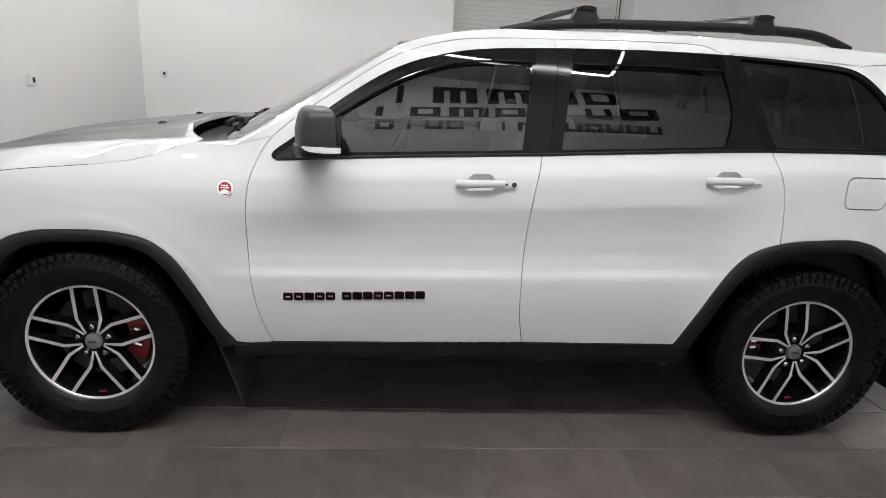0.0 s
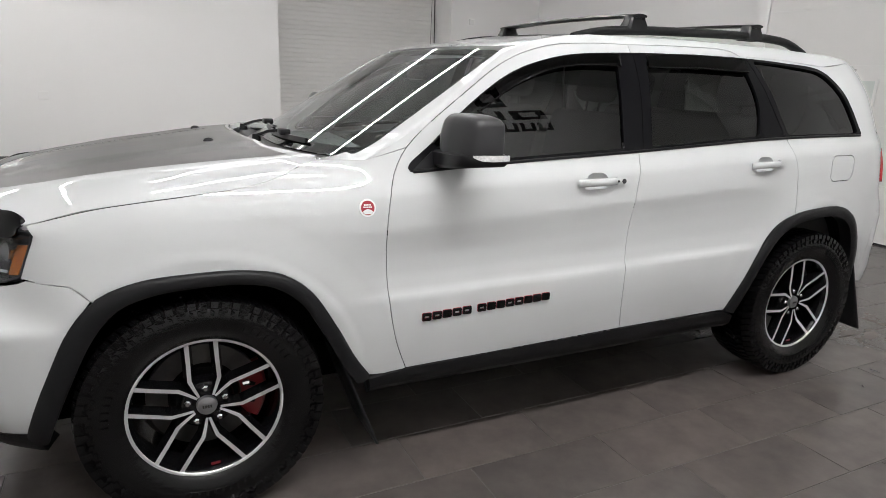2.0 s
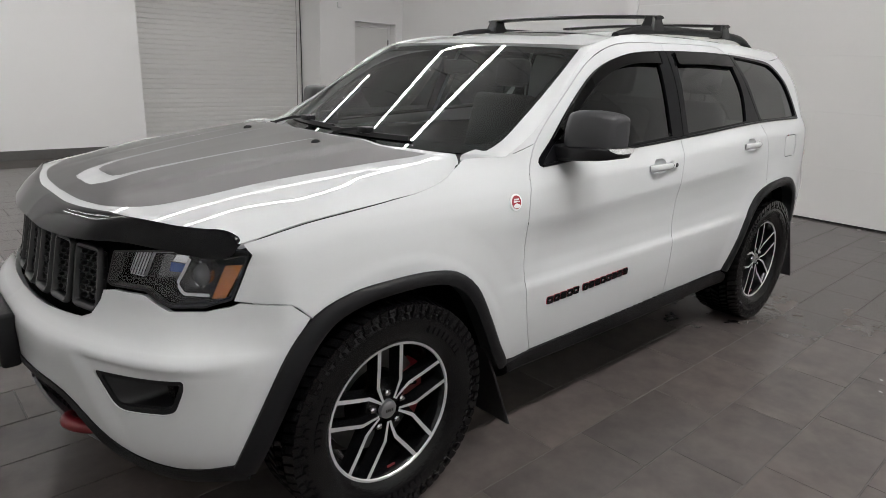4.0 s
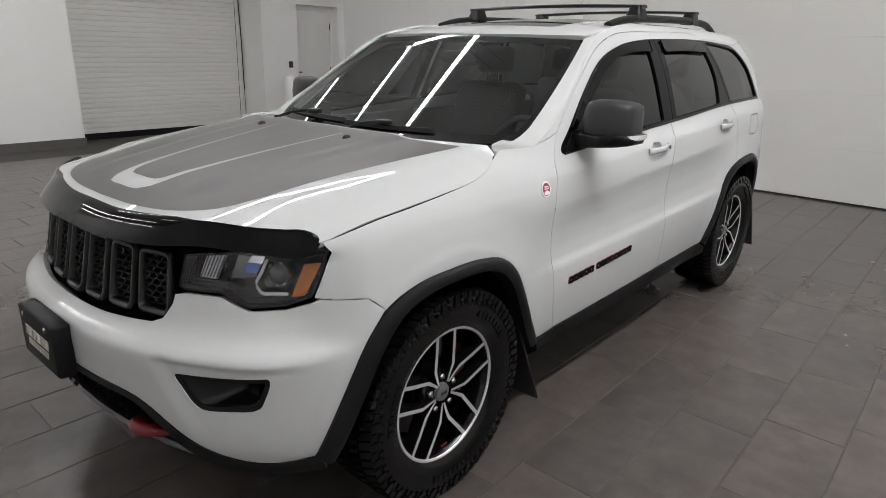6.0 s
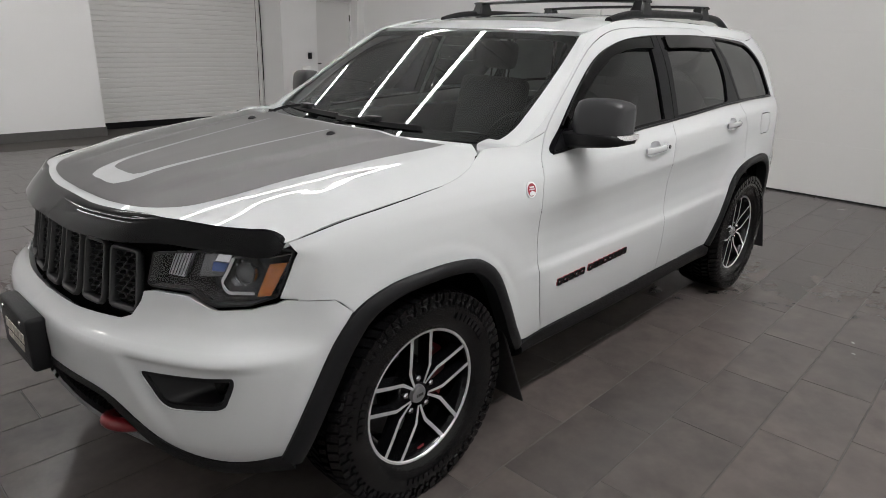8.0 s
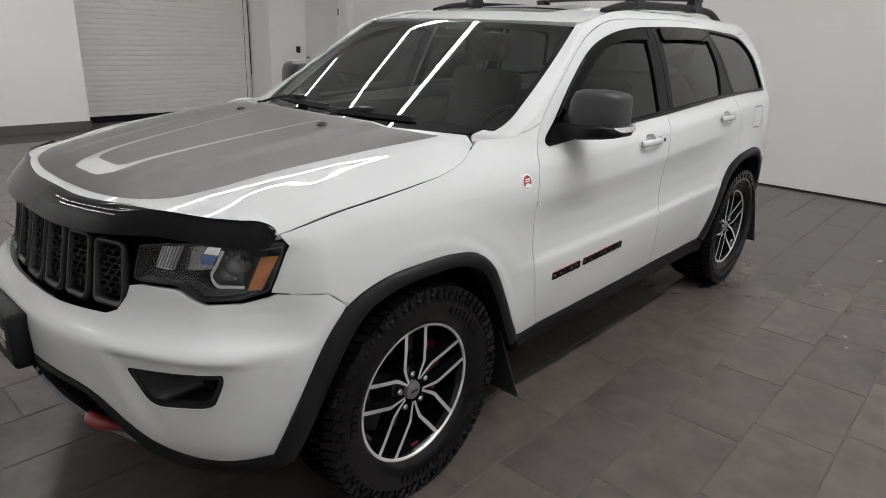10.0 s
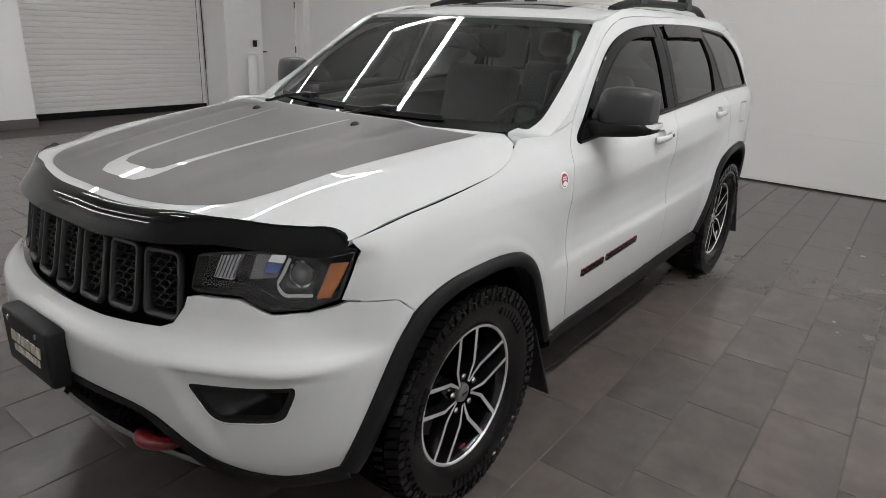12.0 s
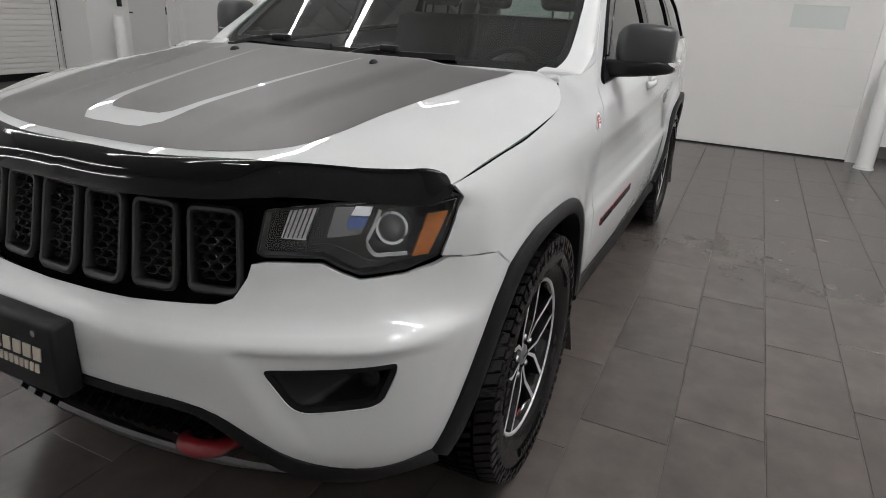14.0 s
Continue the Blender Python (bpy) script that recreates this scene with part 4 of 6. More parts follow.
def mirror(side):
    """The door mirror: matt dark shell on a black foot, with a clear indicator strip."""
    base = Vector((-0.572, -side * 0.905, 1.143))
    s = side
    shell = bmesh.new()
    rows = []
    # sections across from the inner to the outer end
    secs = [(-0.02, 0.60), (0.0, 0.86), (0.03, 0.97), (0.09, 1.0), (0.15, 1.0), (0.19, 0.96), (0.207, 0.86), (0.213, 0.66)]
    for out, k in secs:
        ring = []
        for i in range(28):
            a = 2 * math.pi * i / 28
            ca, sa = math.cos(a), math.sin(a)
            q = 0.42
            cx = math.copysign(abs(ca) ** 0.40, ca)
            cz = math.copysign(abs(sa) ** 0.36, sa)
            zc = 0.119 + cz * 0.080 * k - (0.008 * smooth(0.1, 0.213, out) if cz > 0 else 0)
            xc = cx * (0.088 if cx < 0 else 0.040) * k + 0.045 * (max(0, out) / 0.21) ** 1.6
            if cx < 0:
                xc *= 1.0 - 0.22 * max(0, cz)
            ring.append(shell.verts.new((xc, -s * (0.038 + out * 0.90), zc)))
        rows.append(ring)
    for a, b in zip(rows, rows[1:]):
        for i in range(28):
            shell.faces.new((a[i], a[(i + 1) % 28], b[(i + 1) % 28], b[i]))
    shell.faces.new(rows[0])
    shell.faces.new(rows[-1])
    bmesh.ops.recalc_face_normals(shell, faces=shell.faces)
    mo = part("door_mirror", shell, MIRRORM, car, "matt dark grey door mirror shell", at=Matrix.Translation(base), soft_angle=50)
    # lower black cover and foot
    foot = bmesh.new()
    rows = []
    for out, x0, x1, z0, z1 in ((-0.045, -0.085, 0.045, -0.02, 0.062), (0.0, -0.082, 0.045, 0.004, 0.066), (0.05, -0.084, 0.05, 0.008, 0.068), (0.12, -0.084, 0.065, 0.014, 0.070), (0.20, -0.066, 0.080, 0.022, 0.072), (0.240, -0.040, 0.090, 0.028, 0.072), (0.258, -0.018, 0.092, 0.032, 0.071), (0.264, 0.0, 0.086, 0.040, 0.068)):
        ring = [(x0 + 0.012, z0), (x1 - 0.012, z0), (x1, z0 + 0.012), (x1, z1 - 0.006), (x1 - 0.008, z1), (x0 + 0.010, z1), (x0, z1 - 0.008), (x0, z0 + 0.012)]
        rows.append([foot.verts.new((x, -s * out * 0.91, z)) for x, z in ring])
    for a, b in zip(rows, rows[1:]):
        for i in range(8):
            foot.faces.new((a[i], a[(i + 1) % 8], b[(i + 1) % 8], b[i]))
    foot.faces.new(rows[0])
    foot.faces.new(rows[-1])
    bmesh.ops.recalc_face_normals(foot, faces=foot.faces)
    part("mirror_foot", foot, TRIMB, mo, "satin black mirror foot", soft_angle=45)
    vs, fs = [], []
    lens = [(-0.038, 0.2240, 0.064), (-0.026, 0.2330, 0.057), (-0.010, 0.2400, 0.052), (0.030, 0.2445, 0.049), (0.092, 0.2445, 0.051)]
    for x, out, low in lens:
        vs += [Vector((x, -s * out, 0.0695)), Vector((x, -s * out, low)), Vector((x + 0.004, -s * (out - 0.012), low)), Vector((x + 0.004, -s * (out - 0.012), 0.0695))]
    for q in range(4):
        fs += [(4 * q + e_, 4 * q + (e_ + 1) % 4, 4 * q + 4 + (e_ + 1) % 4, 4 * q + 4 + e_) for e_ in range(4)]
    fs += [(0, 1, 2, 3), (16, 17, 18, 19)]
    raw("indicator", (vs, fs), INDIC, mo, "clear ribbed indicator lens", 40)
    # reflecting face, turned to the rear
    bm = box_bm(0.030, 0.034, -0.070, 0.070, 0.062, 0.172, 0.0)
    part("mirror_face", bm, CHROME, mo, "mirror glass", at=pose(0.02, -s * 0.13, 0, 0, 0, -s * 8))
    # triangular sail at the window's foot
    sail = [Vector((UX(x) * side, z)) for x, z in ((-0.735, 1.140), (-0.50, 1.152), (-0.50, 1.30), (-0.66, 1.20))]
    sheet("mirror_sail", sail, moved(skin, 0.006), TRIMB, mo, "black mirror sail", res=0.03, depth=0.012).matrix_basis = Matrix.Translation(-base)


MIRRORM = material("matt_grey_mirror_shell", (0.028, 0.028, 0.030), 0.40, spec=0.35, grain=0.15, scale=700)
INDIC = material("clear_indicator", (0.62, 0.62, 0.62), 0.2, coat=1.0, grain=0.9, scale=150, bump=0.6)
flank(1)
flank(-1)

# ---- bonnet ----
bonnet_mid = hermite([(-2.22, 1.008), (-2.17, 1.030), (-2.10, 1.055), (-2.03, 1.072), (-1.80, 1.112), (-1.50, 1.155), (-1.25, 1.185), (-1.0, 1.198)])
bonnet_edge = hermite([(-2.2, 0.955), (-1.91, 1.008), (-1.71, 1.055), (-1.46, 1.083), (-1.30, 1.101), (-1.19, 1.127), (-1.115, 1.156), (-1.05, 1.168)])
bonnet_half = hermite([(-2.2, 0.86), (-1.91, 0.868), (-1.71, 0.9125), (-1.46, 0.922), (-1.30, 0.915), (-1.19, 0.89), (-1.115, 0.845), (-1.05, 0.80)])
bonnet_fall = hermite([(0.0, 0.0), (0.40, 0.06), (0.65, 0.20), (0.80, 0.40), (0.92, 0.70), (1.0, 1.0), (1.15, 1.7)])


def bonnet0(x, y):
    a = abs(y)
    z = bonnet_mid(x) - (bonnet_mid(x) - bonnet_edge(x)) * bonnet_fall(a / bonnet_half(x))
    # raised middle with a scoop line, and shallow outer ridges
    wide = 0.33 + 0.10 * smooth(-2.1, -1.2, x)
    z += 0.012 * smooth(wide + 0.05, wide - 0.05, a) * smooth(-2.12, -1.9, x) 
    z += 0.002 * math.exp(-((a - (0.64 + 0.10 * smooth(-2.0, -1.2, x))) / 0.045) ** 2) * smooth(-2.0, -1.8, x)
    return Vector((x, y, z))


def bonnet(x, y):
    e = 0.006
    n = (bonnet0(x + e, y) - bonnet0(x - e, y)).cross(bonnet0(x, y + e) - bonnet0(x, y - e)).normalized()
    return bonnet0(x, y), n if n.z > 0 else -n


BON = spline([(-2.185, 0), (-2.175, 0.25), (-2.135, 0.45), (-2.06, 0.64), (-1.965, 0.79), (-1.91, 0.868)], 0.03)[:-1] + spline([(-1.91, 0.868), (-1.80, 0.893), (-1.71, 0.9125), (-1.58, 0.920), (-1.46, 0.9225), (-1.30, 0.915), (-1.19, 0.89), (-1.115, 0.852), (-1.095, 0.838)], 0.03)[:-1] + [Vector((-1.095, 0.838)), Vector((-1.062, 0.795)), Vector((-1.038, 0.758))] + spline([(-1.044, 0.745), (-1.09, 0.66), (-1.155, 0.49), (-1.20, 0.25), (-1.21, 0)], 0.03)
full = [Vector((p.x, -p.y)) for p in BON] + [Vector((p.x, p.y)) for p in reversed(BON[1:-1])]
hood = sheet("bonnet", grown(full, -0.0022), bonnet, PAINT, car, "white bonnet", res=0.02, depth=0.02)
DEC = spline([(-2.143, 0), (-2.13, 0.25), (-2.09, 0.42), (-2.015, 0.52), (-1.88, 0.565)], 0.03)[:-1] + spline([(-1.88, 0.565), (-1.5, 0.634), (-1.125, 0.700)], 0.05) + spline([(-1.135, 0.685), (-1.175, 0.50), (-1.217, 0.25), (-1.226, 0)], 0.05)[1:]
dec = [Vector((p.x, -p.y)) for p in DEC] + [Vector((p.x, p.y)) for p in reversed(DEC[1:-1])]
INL = spline([(-2.075, 0), (-2.07, 0.10), (-2.035, 0.135), (-1.93, 0.15), (-1.6, 0.185), (-1.30, 0.222)], 0.04)
INL2 = spline([(-2.005, 0), (-2.0, 0.085), (-1.98, 0.108), (-1.88, 0.128), (-1.6, 0.168), (-1.30, 0.212)], 0.04)
band = [Vector((p.x, -p.y)) for p in reversed(INL)] + [Vector((p.x, p.y)) for p in INL[1:]] + [Vector((p.x, p.y)) for p in reversed(INL2)] + [Vector((p.x, -p.y)) for p in INL2[1:]]
inner = [Vector((p.x, -p.y)) for p in reversed(INL2)] + [Vector((p.x, p.y)) for p in INL2[1:]]
sheet("bonnet_decal", dec, bonnet, DECAL, hood, "matt dark grey vinyl stripe", holes=[band], res=0.035, depth=0, lift=0.0008)
for s in (-1, 1):
    p, n = bonnet(-1.345, 0.295 * s)
    bm = bmesh.new()
    bmesh.ops.create_uvsphere(bm, u_segments=14, v_segments=8, radius=1, matrix=Matrix.LocRotScale(p, None, (0.020, 0.013, 0.013)))
    part("washer_jet", bm, TRIMB, hood, "black washer jet", soft_angle=60)

# ---- bug deflector along the bonnet's front edge ----
edge = spline([(-1.905, 0.866), (-1.920, 0.848), (-1.950, 0.812), (-2.03, 0.70), (-2.10, 0.56), (-2.135, 0.475), (-2.165, 0.38), (-2.195, 0.2), (-2.20, 0)], 0.011)
vs, fs = [], []
line = [(p.x, -p.y) for p in edge] + [(p.x, p.y) for p in reversed(edge[:-1])]
for i, (x, y) in enumerate(line):
    a = abs(y)
    t = Vector((line[min(i + 1, len(line) - 1)][0] - line[max(i - 1, 0)][0], line[min(i + 1, len(line) - 1)][1] - line[max(i - 1, 0)][1], 0)).normalized()
    out = Vector((t.y, -t.x, 0))
    if out.x > 0:
        out = -out
    wide = smooth(0.575, 0.44, a)          # full depth in the middle, narrower wings
    away = min(1.0, min(i, len(line) - 1 - i) * 0.0105 / 0.07)
    tip = max(0.06, math.sqrt(1 - (1 - away) ** 2))
    yb = math.copysign(min(a, 0.79 + 0.5 * max(0.0, a - 0.79)), y)     # level ends
    top = bonnet0(x + 0.035, yb).z + 0.010 * smooth(0.70, 0.83, a)
    low = bonnet0(x + 0.02, yb).z - 0.063 + 0.001 * wide
    mid = (top + low) / 2
    hi, low = mid + (top - mid) * tip, mid + (low - mid) * tip
    p = Vector((x, y, 0))
    f_ = 0.018 + 0.028 * wide
    h_ = hi - low
    o_ = -0.024 * wide - 0.010
    face = [(o_ + (f_ - o_) * q ** 0.80, hi - h_ * q ** 1.35) for q in (0, 0.06, 0.16, 0.3, 0.46, 0.64, 0.83, 1.0)]
    prof = face + [(o - 0.006, z - 0.001) for o, z in (face[7], face[5], face[3], face[1])] + [(o_ - 0.003, hi - 0.004)]
    vs += [p + out * o + Vector((0, 0, z)) for o, z in prof]
m = len(prof)
for i in range(len(line) - 1):
    for k in range(m):
        fs.append((i * m + k, i * m + (k + 1) % m, (i + 1) * m + (k + 1) % m, (i + 1) * m + k))
fs += [tuple(range(m)), tuple(range((len(line) - 1) * m, len(line) * m))]
raw("bug_deflector", (vs, fs), DEFLM, car, "gloss black bonnet deflector", 60)

# ---- nose: bumper, grille, lamps ----
both = lambda pts: [Vector((p[0], p[1])) for p in pts] + [Vector((-p[0], p[1])) for p in reversed(pts)]
seamL = nose([(-1.746, 0.943, 0.793), (-1.80, 0.925, 0.838), (-1.911, 0.861, 0.847)])
lamp_low = nose([(-1.935, 0.844, 0.834), (-1.99, 0.80, 0.818), (-2.053, 0.726, 0.812), (-2.075, 0.69, 0.828), (-2.09, 0.655, 0.846), (-2.145, 0.545, 0.846)])
grille_low = nose([(-2.160, 0.520, 0.840), (-2.180, 0.518, 0.81), (-2.222, 0.502, 0.768), (-2.238, 0.462, 0.754), (-2.29, 0.25, 0.742)]) + [Vector((0.0, 0.739))]
bottom = [Vector((0.0, 0.560))] + spline(nose([(-2.335, 0.22, 0.558), (-2.30, 0.42, 0.548), (-2.27, 0.50, 0.525), (-2.20, 0.64, 0.415), (-2.15, 0.74, 0.372), (-2.05, 0.86, 0.358), (-1.96, 0.91, 0.366)]), 0.03)
arch_edge = way([p for p in ARCH_F if p.x < -1.748])
half = seamL + lamp_low + grille_low + bottom + arch_edge[1:]
fog = rounded([tuple(p) for p in nose([(-2.238, 0.590, 0.640), (-2.09, 0.848, 0.648), (-2.083, 0.852, 0.624), (-2.105, 0.822, 0.552), (-2.12, 0.80, 0.540), (-2.205, 0.655, 0.528)])], [0.025, 0.02, 0.02, 0.02, 0.03, 0.04])
left_half = [p for p in half]
outline = left_half[:len(seamL) + len(lamp_low) + len(grille_low)] + [Vector((-p.x, p.y)) for p in reversed(left_half[:len(seamL) + len(lamp_low) + len(grille_low) - 1])]
lowside = left_half[len(seamL) + len(lamp_low) + len(grille_low):]
outline += [Vector((-p.x, p.y)) for p in reversed(lowside[1:])] + lowside
fogs = [fog, [Vector((-p.x, p.y)) for p in fog]]


def bumper_skin(u, z):
    """The nose's skin, swelling into a brow above each fog pocket."""
    def f(a, b):
        p = skin0(a, b)
        t = abs(a)
        c = U(-2.16, 0.72)
        w_, left = t - c, -0.205 + (0.66 - b) * 0.55
        dent = 0.013 * smooth(left - 0.03, left + 0.045, w_) * smooth(0.32, 0.10, w_) * smooth(0.39, 0.53, b) * smooth(0.688, 0.660, b + 0.02 * w_)
        s = 1 if a >= 0 else -1
        return p + Vector((0.8, s * 0.5, 0)) * dent
    e = 0.005
    p = f(u, z)
    n = (f(u + e, z) - f(u - e, z)).cross(f(u, z + e) - f(u, z - e)).normalized()
    ref = skin(u, z)[1]
    return p, n if n.dot(ref) > 0 else -n


bumper = sheet("front_bumper", grown(outline, GAP), bumper_skin, PAINT, car, "white front bumper", holes=fogs, res=0.012, depth=0.02)
for s, ring in ((1, fogs[0]), (-1, fogs[1])):
    sheet("fog_bezel", ring, moved(bumper_skin, -0.004), MATT, bumper, "black fog lamp surround", holes=[grown(ring, -0.015)], res=0.03, depth=0.03)
    vs, fs = [], []
    loop = dense(grown(ring, -0.010), 0.03)
    cen = sum(loop, Vector((0, 0))) / len(loop)
    for q in loop:
        p, n = bumper_skin(q.x, q.y)
        p2, n2 = bumper_skin(cen.x + (q.x - cen.x) * 0.62 + 0.03 * s, cen.y + (q.y - cen.y) * 0.62 + 0.012)
        vs += [p - n * 0.006, p2 + Vector((0.085, 0, 0))]
    k = len(loop)
    for i in range(k):
        j = (i + 1) % k
        fs.append((2 * i, 2 * j, 2 * j + 1, 2 * i + 1))
    fs.append(tuple(2 * i + 1 for i in range(k)))
    raw("fog_pocket", (vs, fs), TRIMB, bumper, "deep black fog lamp pocket", 30)
    p, n = bumper_skin(U(-2.14, 0.77) * s, 0.605)
    raw("fog_lamp", tube([p + Vector((0.075, 0, 0)), p + Vector((0.045, 0, 0))], 0.030, 18), LAMPIN, bumper, "small round fog lamp")

# black lower lip of the bumper, with mouth and skid plate
lip_top = [(0.0, 0.560)] + [(p.x, p.y) for p in bottom[1:]]
lip = [Vector(p) for p in lip_top] + way([(-1.93, 0.30)]) + spline(nose([(-2.06, 0.85, 0.295), (-2.14, 0.75, 0.30), (-2.20, 0.64, 0.350), (-2.26, 0.52, 0.468), (-2.29, 0.45, 0.520), (-2.33, 0.25, 0.536)]), 0.03) + [Vector((0.0, 0.538))]
ring = [Vector((-p.x, p.y)) for p in reversed(lip[1:len(lip_top)])] + lip[:len(lip_top)] + lip[len(lip_top):] + [Vector((-p.x, p.y)) for p in reversed(lip[len(lip_top):-1])]
sheet("bumper_lip", ring, moved(skin, 0.004), MATT, car, "black plastic lower bumper lip", res=0.03, depth=0.06)
mouth = sheet("lower_intake", both([Vector((0.0001, 0.535))] + nose([(-2.30, 0.42, 0.53), (-2.25, 0.55, 0.45), (-2.21, 0.62, 0.36), (-2.22, 0.60, 0.33), (-2.30, 0.42, 0.30)]) + [Vector((0.0001, 0.30))]), moved(skin, -0.075), DARK, car, "black lower intake", res=0.05, depth=0)
vs, fs = [], []
for i in range(28):
    for j in range(6):
        u = -0.46 + 0.92 * (i + 0.5 * (j % 2)) / 28
        z = 0.40 + j * 0.021
        p, n = skin(u, z)
        p = p - n * 0.045
        t = Vector((-n.y, n.x, 0)).normalized()
        k = len(vs)
        vs += [p + t * 0.014 * math.cos(a) + Vector((0, 0, 0.009 * math.sin(a))) - n * d for a in (2 * math.pi * q / 6 for q in range(6)) for d in (0.0, 0.02)]
        fs += [(k + 2 * q, k + 2 * ((q + 1) % 6), k + 2 * ((q + 1) % 6) + 1, k + 2 * q + 1) for q in range(6)]
raw("intake_mesh", (vs, fs), TRIMB, mouth, "black honeycomb mesh", 20)
skid = both([Vector((0.0001, 0.380))] + nose([(-2.335, 0.25, 0.372), (-2.30, 0.42, 0.350), (-2.24, 0.58, 0.305), (-2.16, 0.72, 0.262), (-2.22, 0.60, 0.215), (-2.30, 0.42, 0.200)]) + [Vector((0.0001, 0.196))])
sheet("skid_plate", skid, lambda a, b: (lambda p, n: (p + Vector((0.02 + 0.20 * max(0.0, 0.39 - b), 0, 0)), (n + Vector((0, 0, -0.8))).normalized()))(*skin(a, b)), SKIDM, car, "dark grey lower skid plate", res=0.04, depth=0.012)
for s in (-1, 1):
    hook = []
    for i in range(15):
        a = math.pi * (0.5 - i / 14)
        hook.append((-0.055 * math.cos(a) - 0.02, 0.042 * math.sin(a), 0.008 * math.cos(a)))
    hook = [(0.06, 0.042, 0)] + hook + [(0.06, -0.042, 0)]
    raw("tow_hook", tube(hook, 0.0215, 12), RED, car, "red tow hook", at=pose(-2.205, 0.405 * s, 0.388, 0, 14, 0))

MESHB = material("gloss_black_mesh", (0.020, 0.020, 0.021), 0.45, spec=0.5, grain=0.1, scale=300)
# grille: black backing, seven framed slots with honeycomb
grille_ring = both([Vector((0.0001, 0.985))] + nose([(-2.22, 0.25, 0.985), (-2.14, 0.50, 0.975), (-2.085, 0.60, 0.968), (-2.105, 0.60, 0.90), (-2.125, 0.59, 0.852), (-2.155, 0.537, 0.845), (-2.18, 0.530, 0.80), (-2.22, 0.526, 0.765), (-2.29, 0.25, 0.740)]) + [Vector((0.0001, 0.735))])
grille = sheet("grille", grille_ring, moved(skin, -0.042), DARK, car, "black seven-slot grille", res=0.04, depth=0.02)
for k in range(-3, 4):
    # slots spaced evenly across the car
    uc = k * (0.1545 if abs(k) < 3 else 0.1562)
    hw_ = 0.0665 if abs(k) < 3 else 0.0725
    z0, z1 = 0.752 + 0.006 * abs(k), 0.962 - 0.003 * abs(k)
    lean = -0.004 * k
    r1 = rounded([(uc - hw_ - lean * 0.5, z0), (uc + hw_ * 0.94 - lean * 0.5, z0), (uc + hw_ + lean * 0.5, z1), (uc - hw_ * 0.96 + lean * 0.5, z1)], 0.030)
    r2 = grown(r1, -0.0165)
    vs, fs = [], []
    n_ = len(r1)
    for q in range(n_):
        for ring_, lift in ((r1, -0.016), (r1, -0.006), (grown(r1, -0.0045), 0.0), (grown(r1, -0.0115), -0.0005), (r2, -0.008), (r2, -0.035)):
            p, n = skin(ring_[q].x, ring_[q].y)
            vs.append(p + n * lift)
    for q in range(n_):
        j = (q + 1) % n_
        for w_ in range(5):
            fs.append((q * 6 + w_, q * 6 + w_ + 1, j * 6 + w_ + 1, j * 6 + w_))
    slot = raw("grille_slot", (vs, fs), GREYP, grille, "dark grey slot surround", 50)
    sheet("slot_back", r2, moved(skin, -0.029), DARK, slot, res=0.05, depth=0)
    vs, fs = [], []
    for j in range(11):
        for i in range(6):
            cu, cz = uc + lean * 0.3 + (i - 2.5 + 0.5 * (j % 2) - 0.25) * 0.036, z0 + 0.020 + j * 0.0175
            if not inside((cu, cz), [(p.x, p.y) for p in grown(r2, -0.005)]):
                continue
            q0 = len(vs)
            for a in range(6):
                t = 2 * math.pi * (a + 0.5) / 6
                for rr, d in ((1.0, -0.012), (0.82, -0.009), (0.76, -0.027)):
                    t = 2 * math.pi * a / 6
                    p, n = skin(cu + 0.0235 * math.cos(t) * rr, cz + 0.0112 * math.sin(t) * rr)
                    vs.append(p + n * d)
            for a in range(6):
                b = (a + 1) % 6
                for w_ in range(2):
                    fs.append((q0 + a * 3 + w_, q0 + b * 3 + w_, q0 + b * 3 + w_ + 1, q0 + a * 3 + w_ + 1))
    raw("slot_mesh", (vs, fs), MESHB, slot, "gloss black honeycomb", 30)

# number plate holder with plain pale blocks for its lettering
bm = box_bm(-2.392, -2.335, -0.160, 0.160, 0.520, 0.698, 0.014, 3)
plate = part("plate_holder", bm, MATT, bumper, "black plate holder with pale blocks", soft_angle=40)
for zz, hh, ys in ((0.604, 0.034, [-0.108 + 0.036 * i for i in range(6)]), (0.572, 0.022, [-0.092 + 0.0185 * i for i in range(10)])):
    for yy in ys:
        bm = box_bm(-2.3945, -2.391, yy, yy + (0.027 if hh > 0.03 else 0.0125), zz, zz + hh)
        for v in bm.verts:
            v.co.y += (zz - v.co.z) * 0.22
        part("plate_mark", bm, GREYTXT, plate, "pale slanted block")
for yy in (-0.10, 0.10):
    raw("screw", tube([(-2.391, yy, 0.672), (-2.396, yy, 0.672)], 0.008, 12), CHROME, plate, "bright screw")


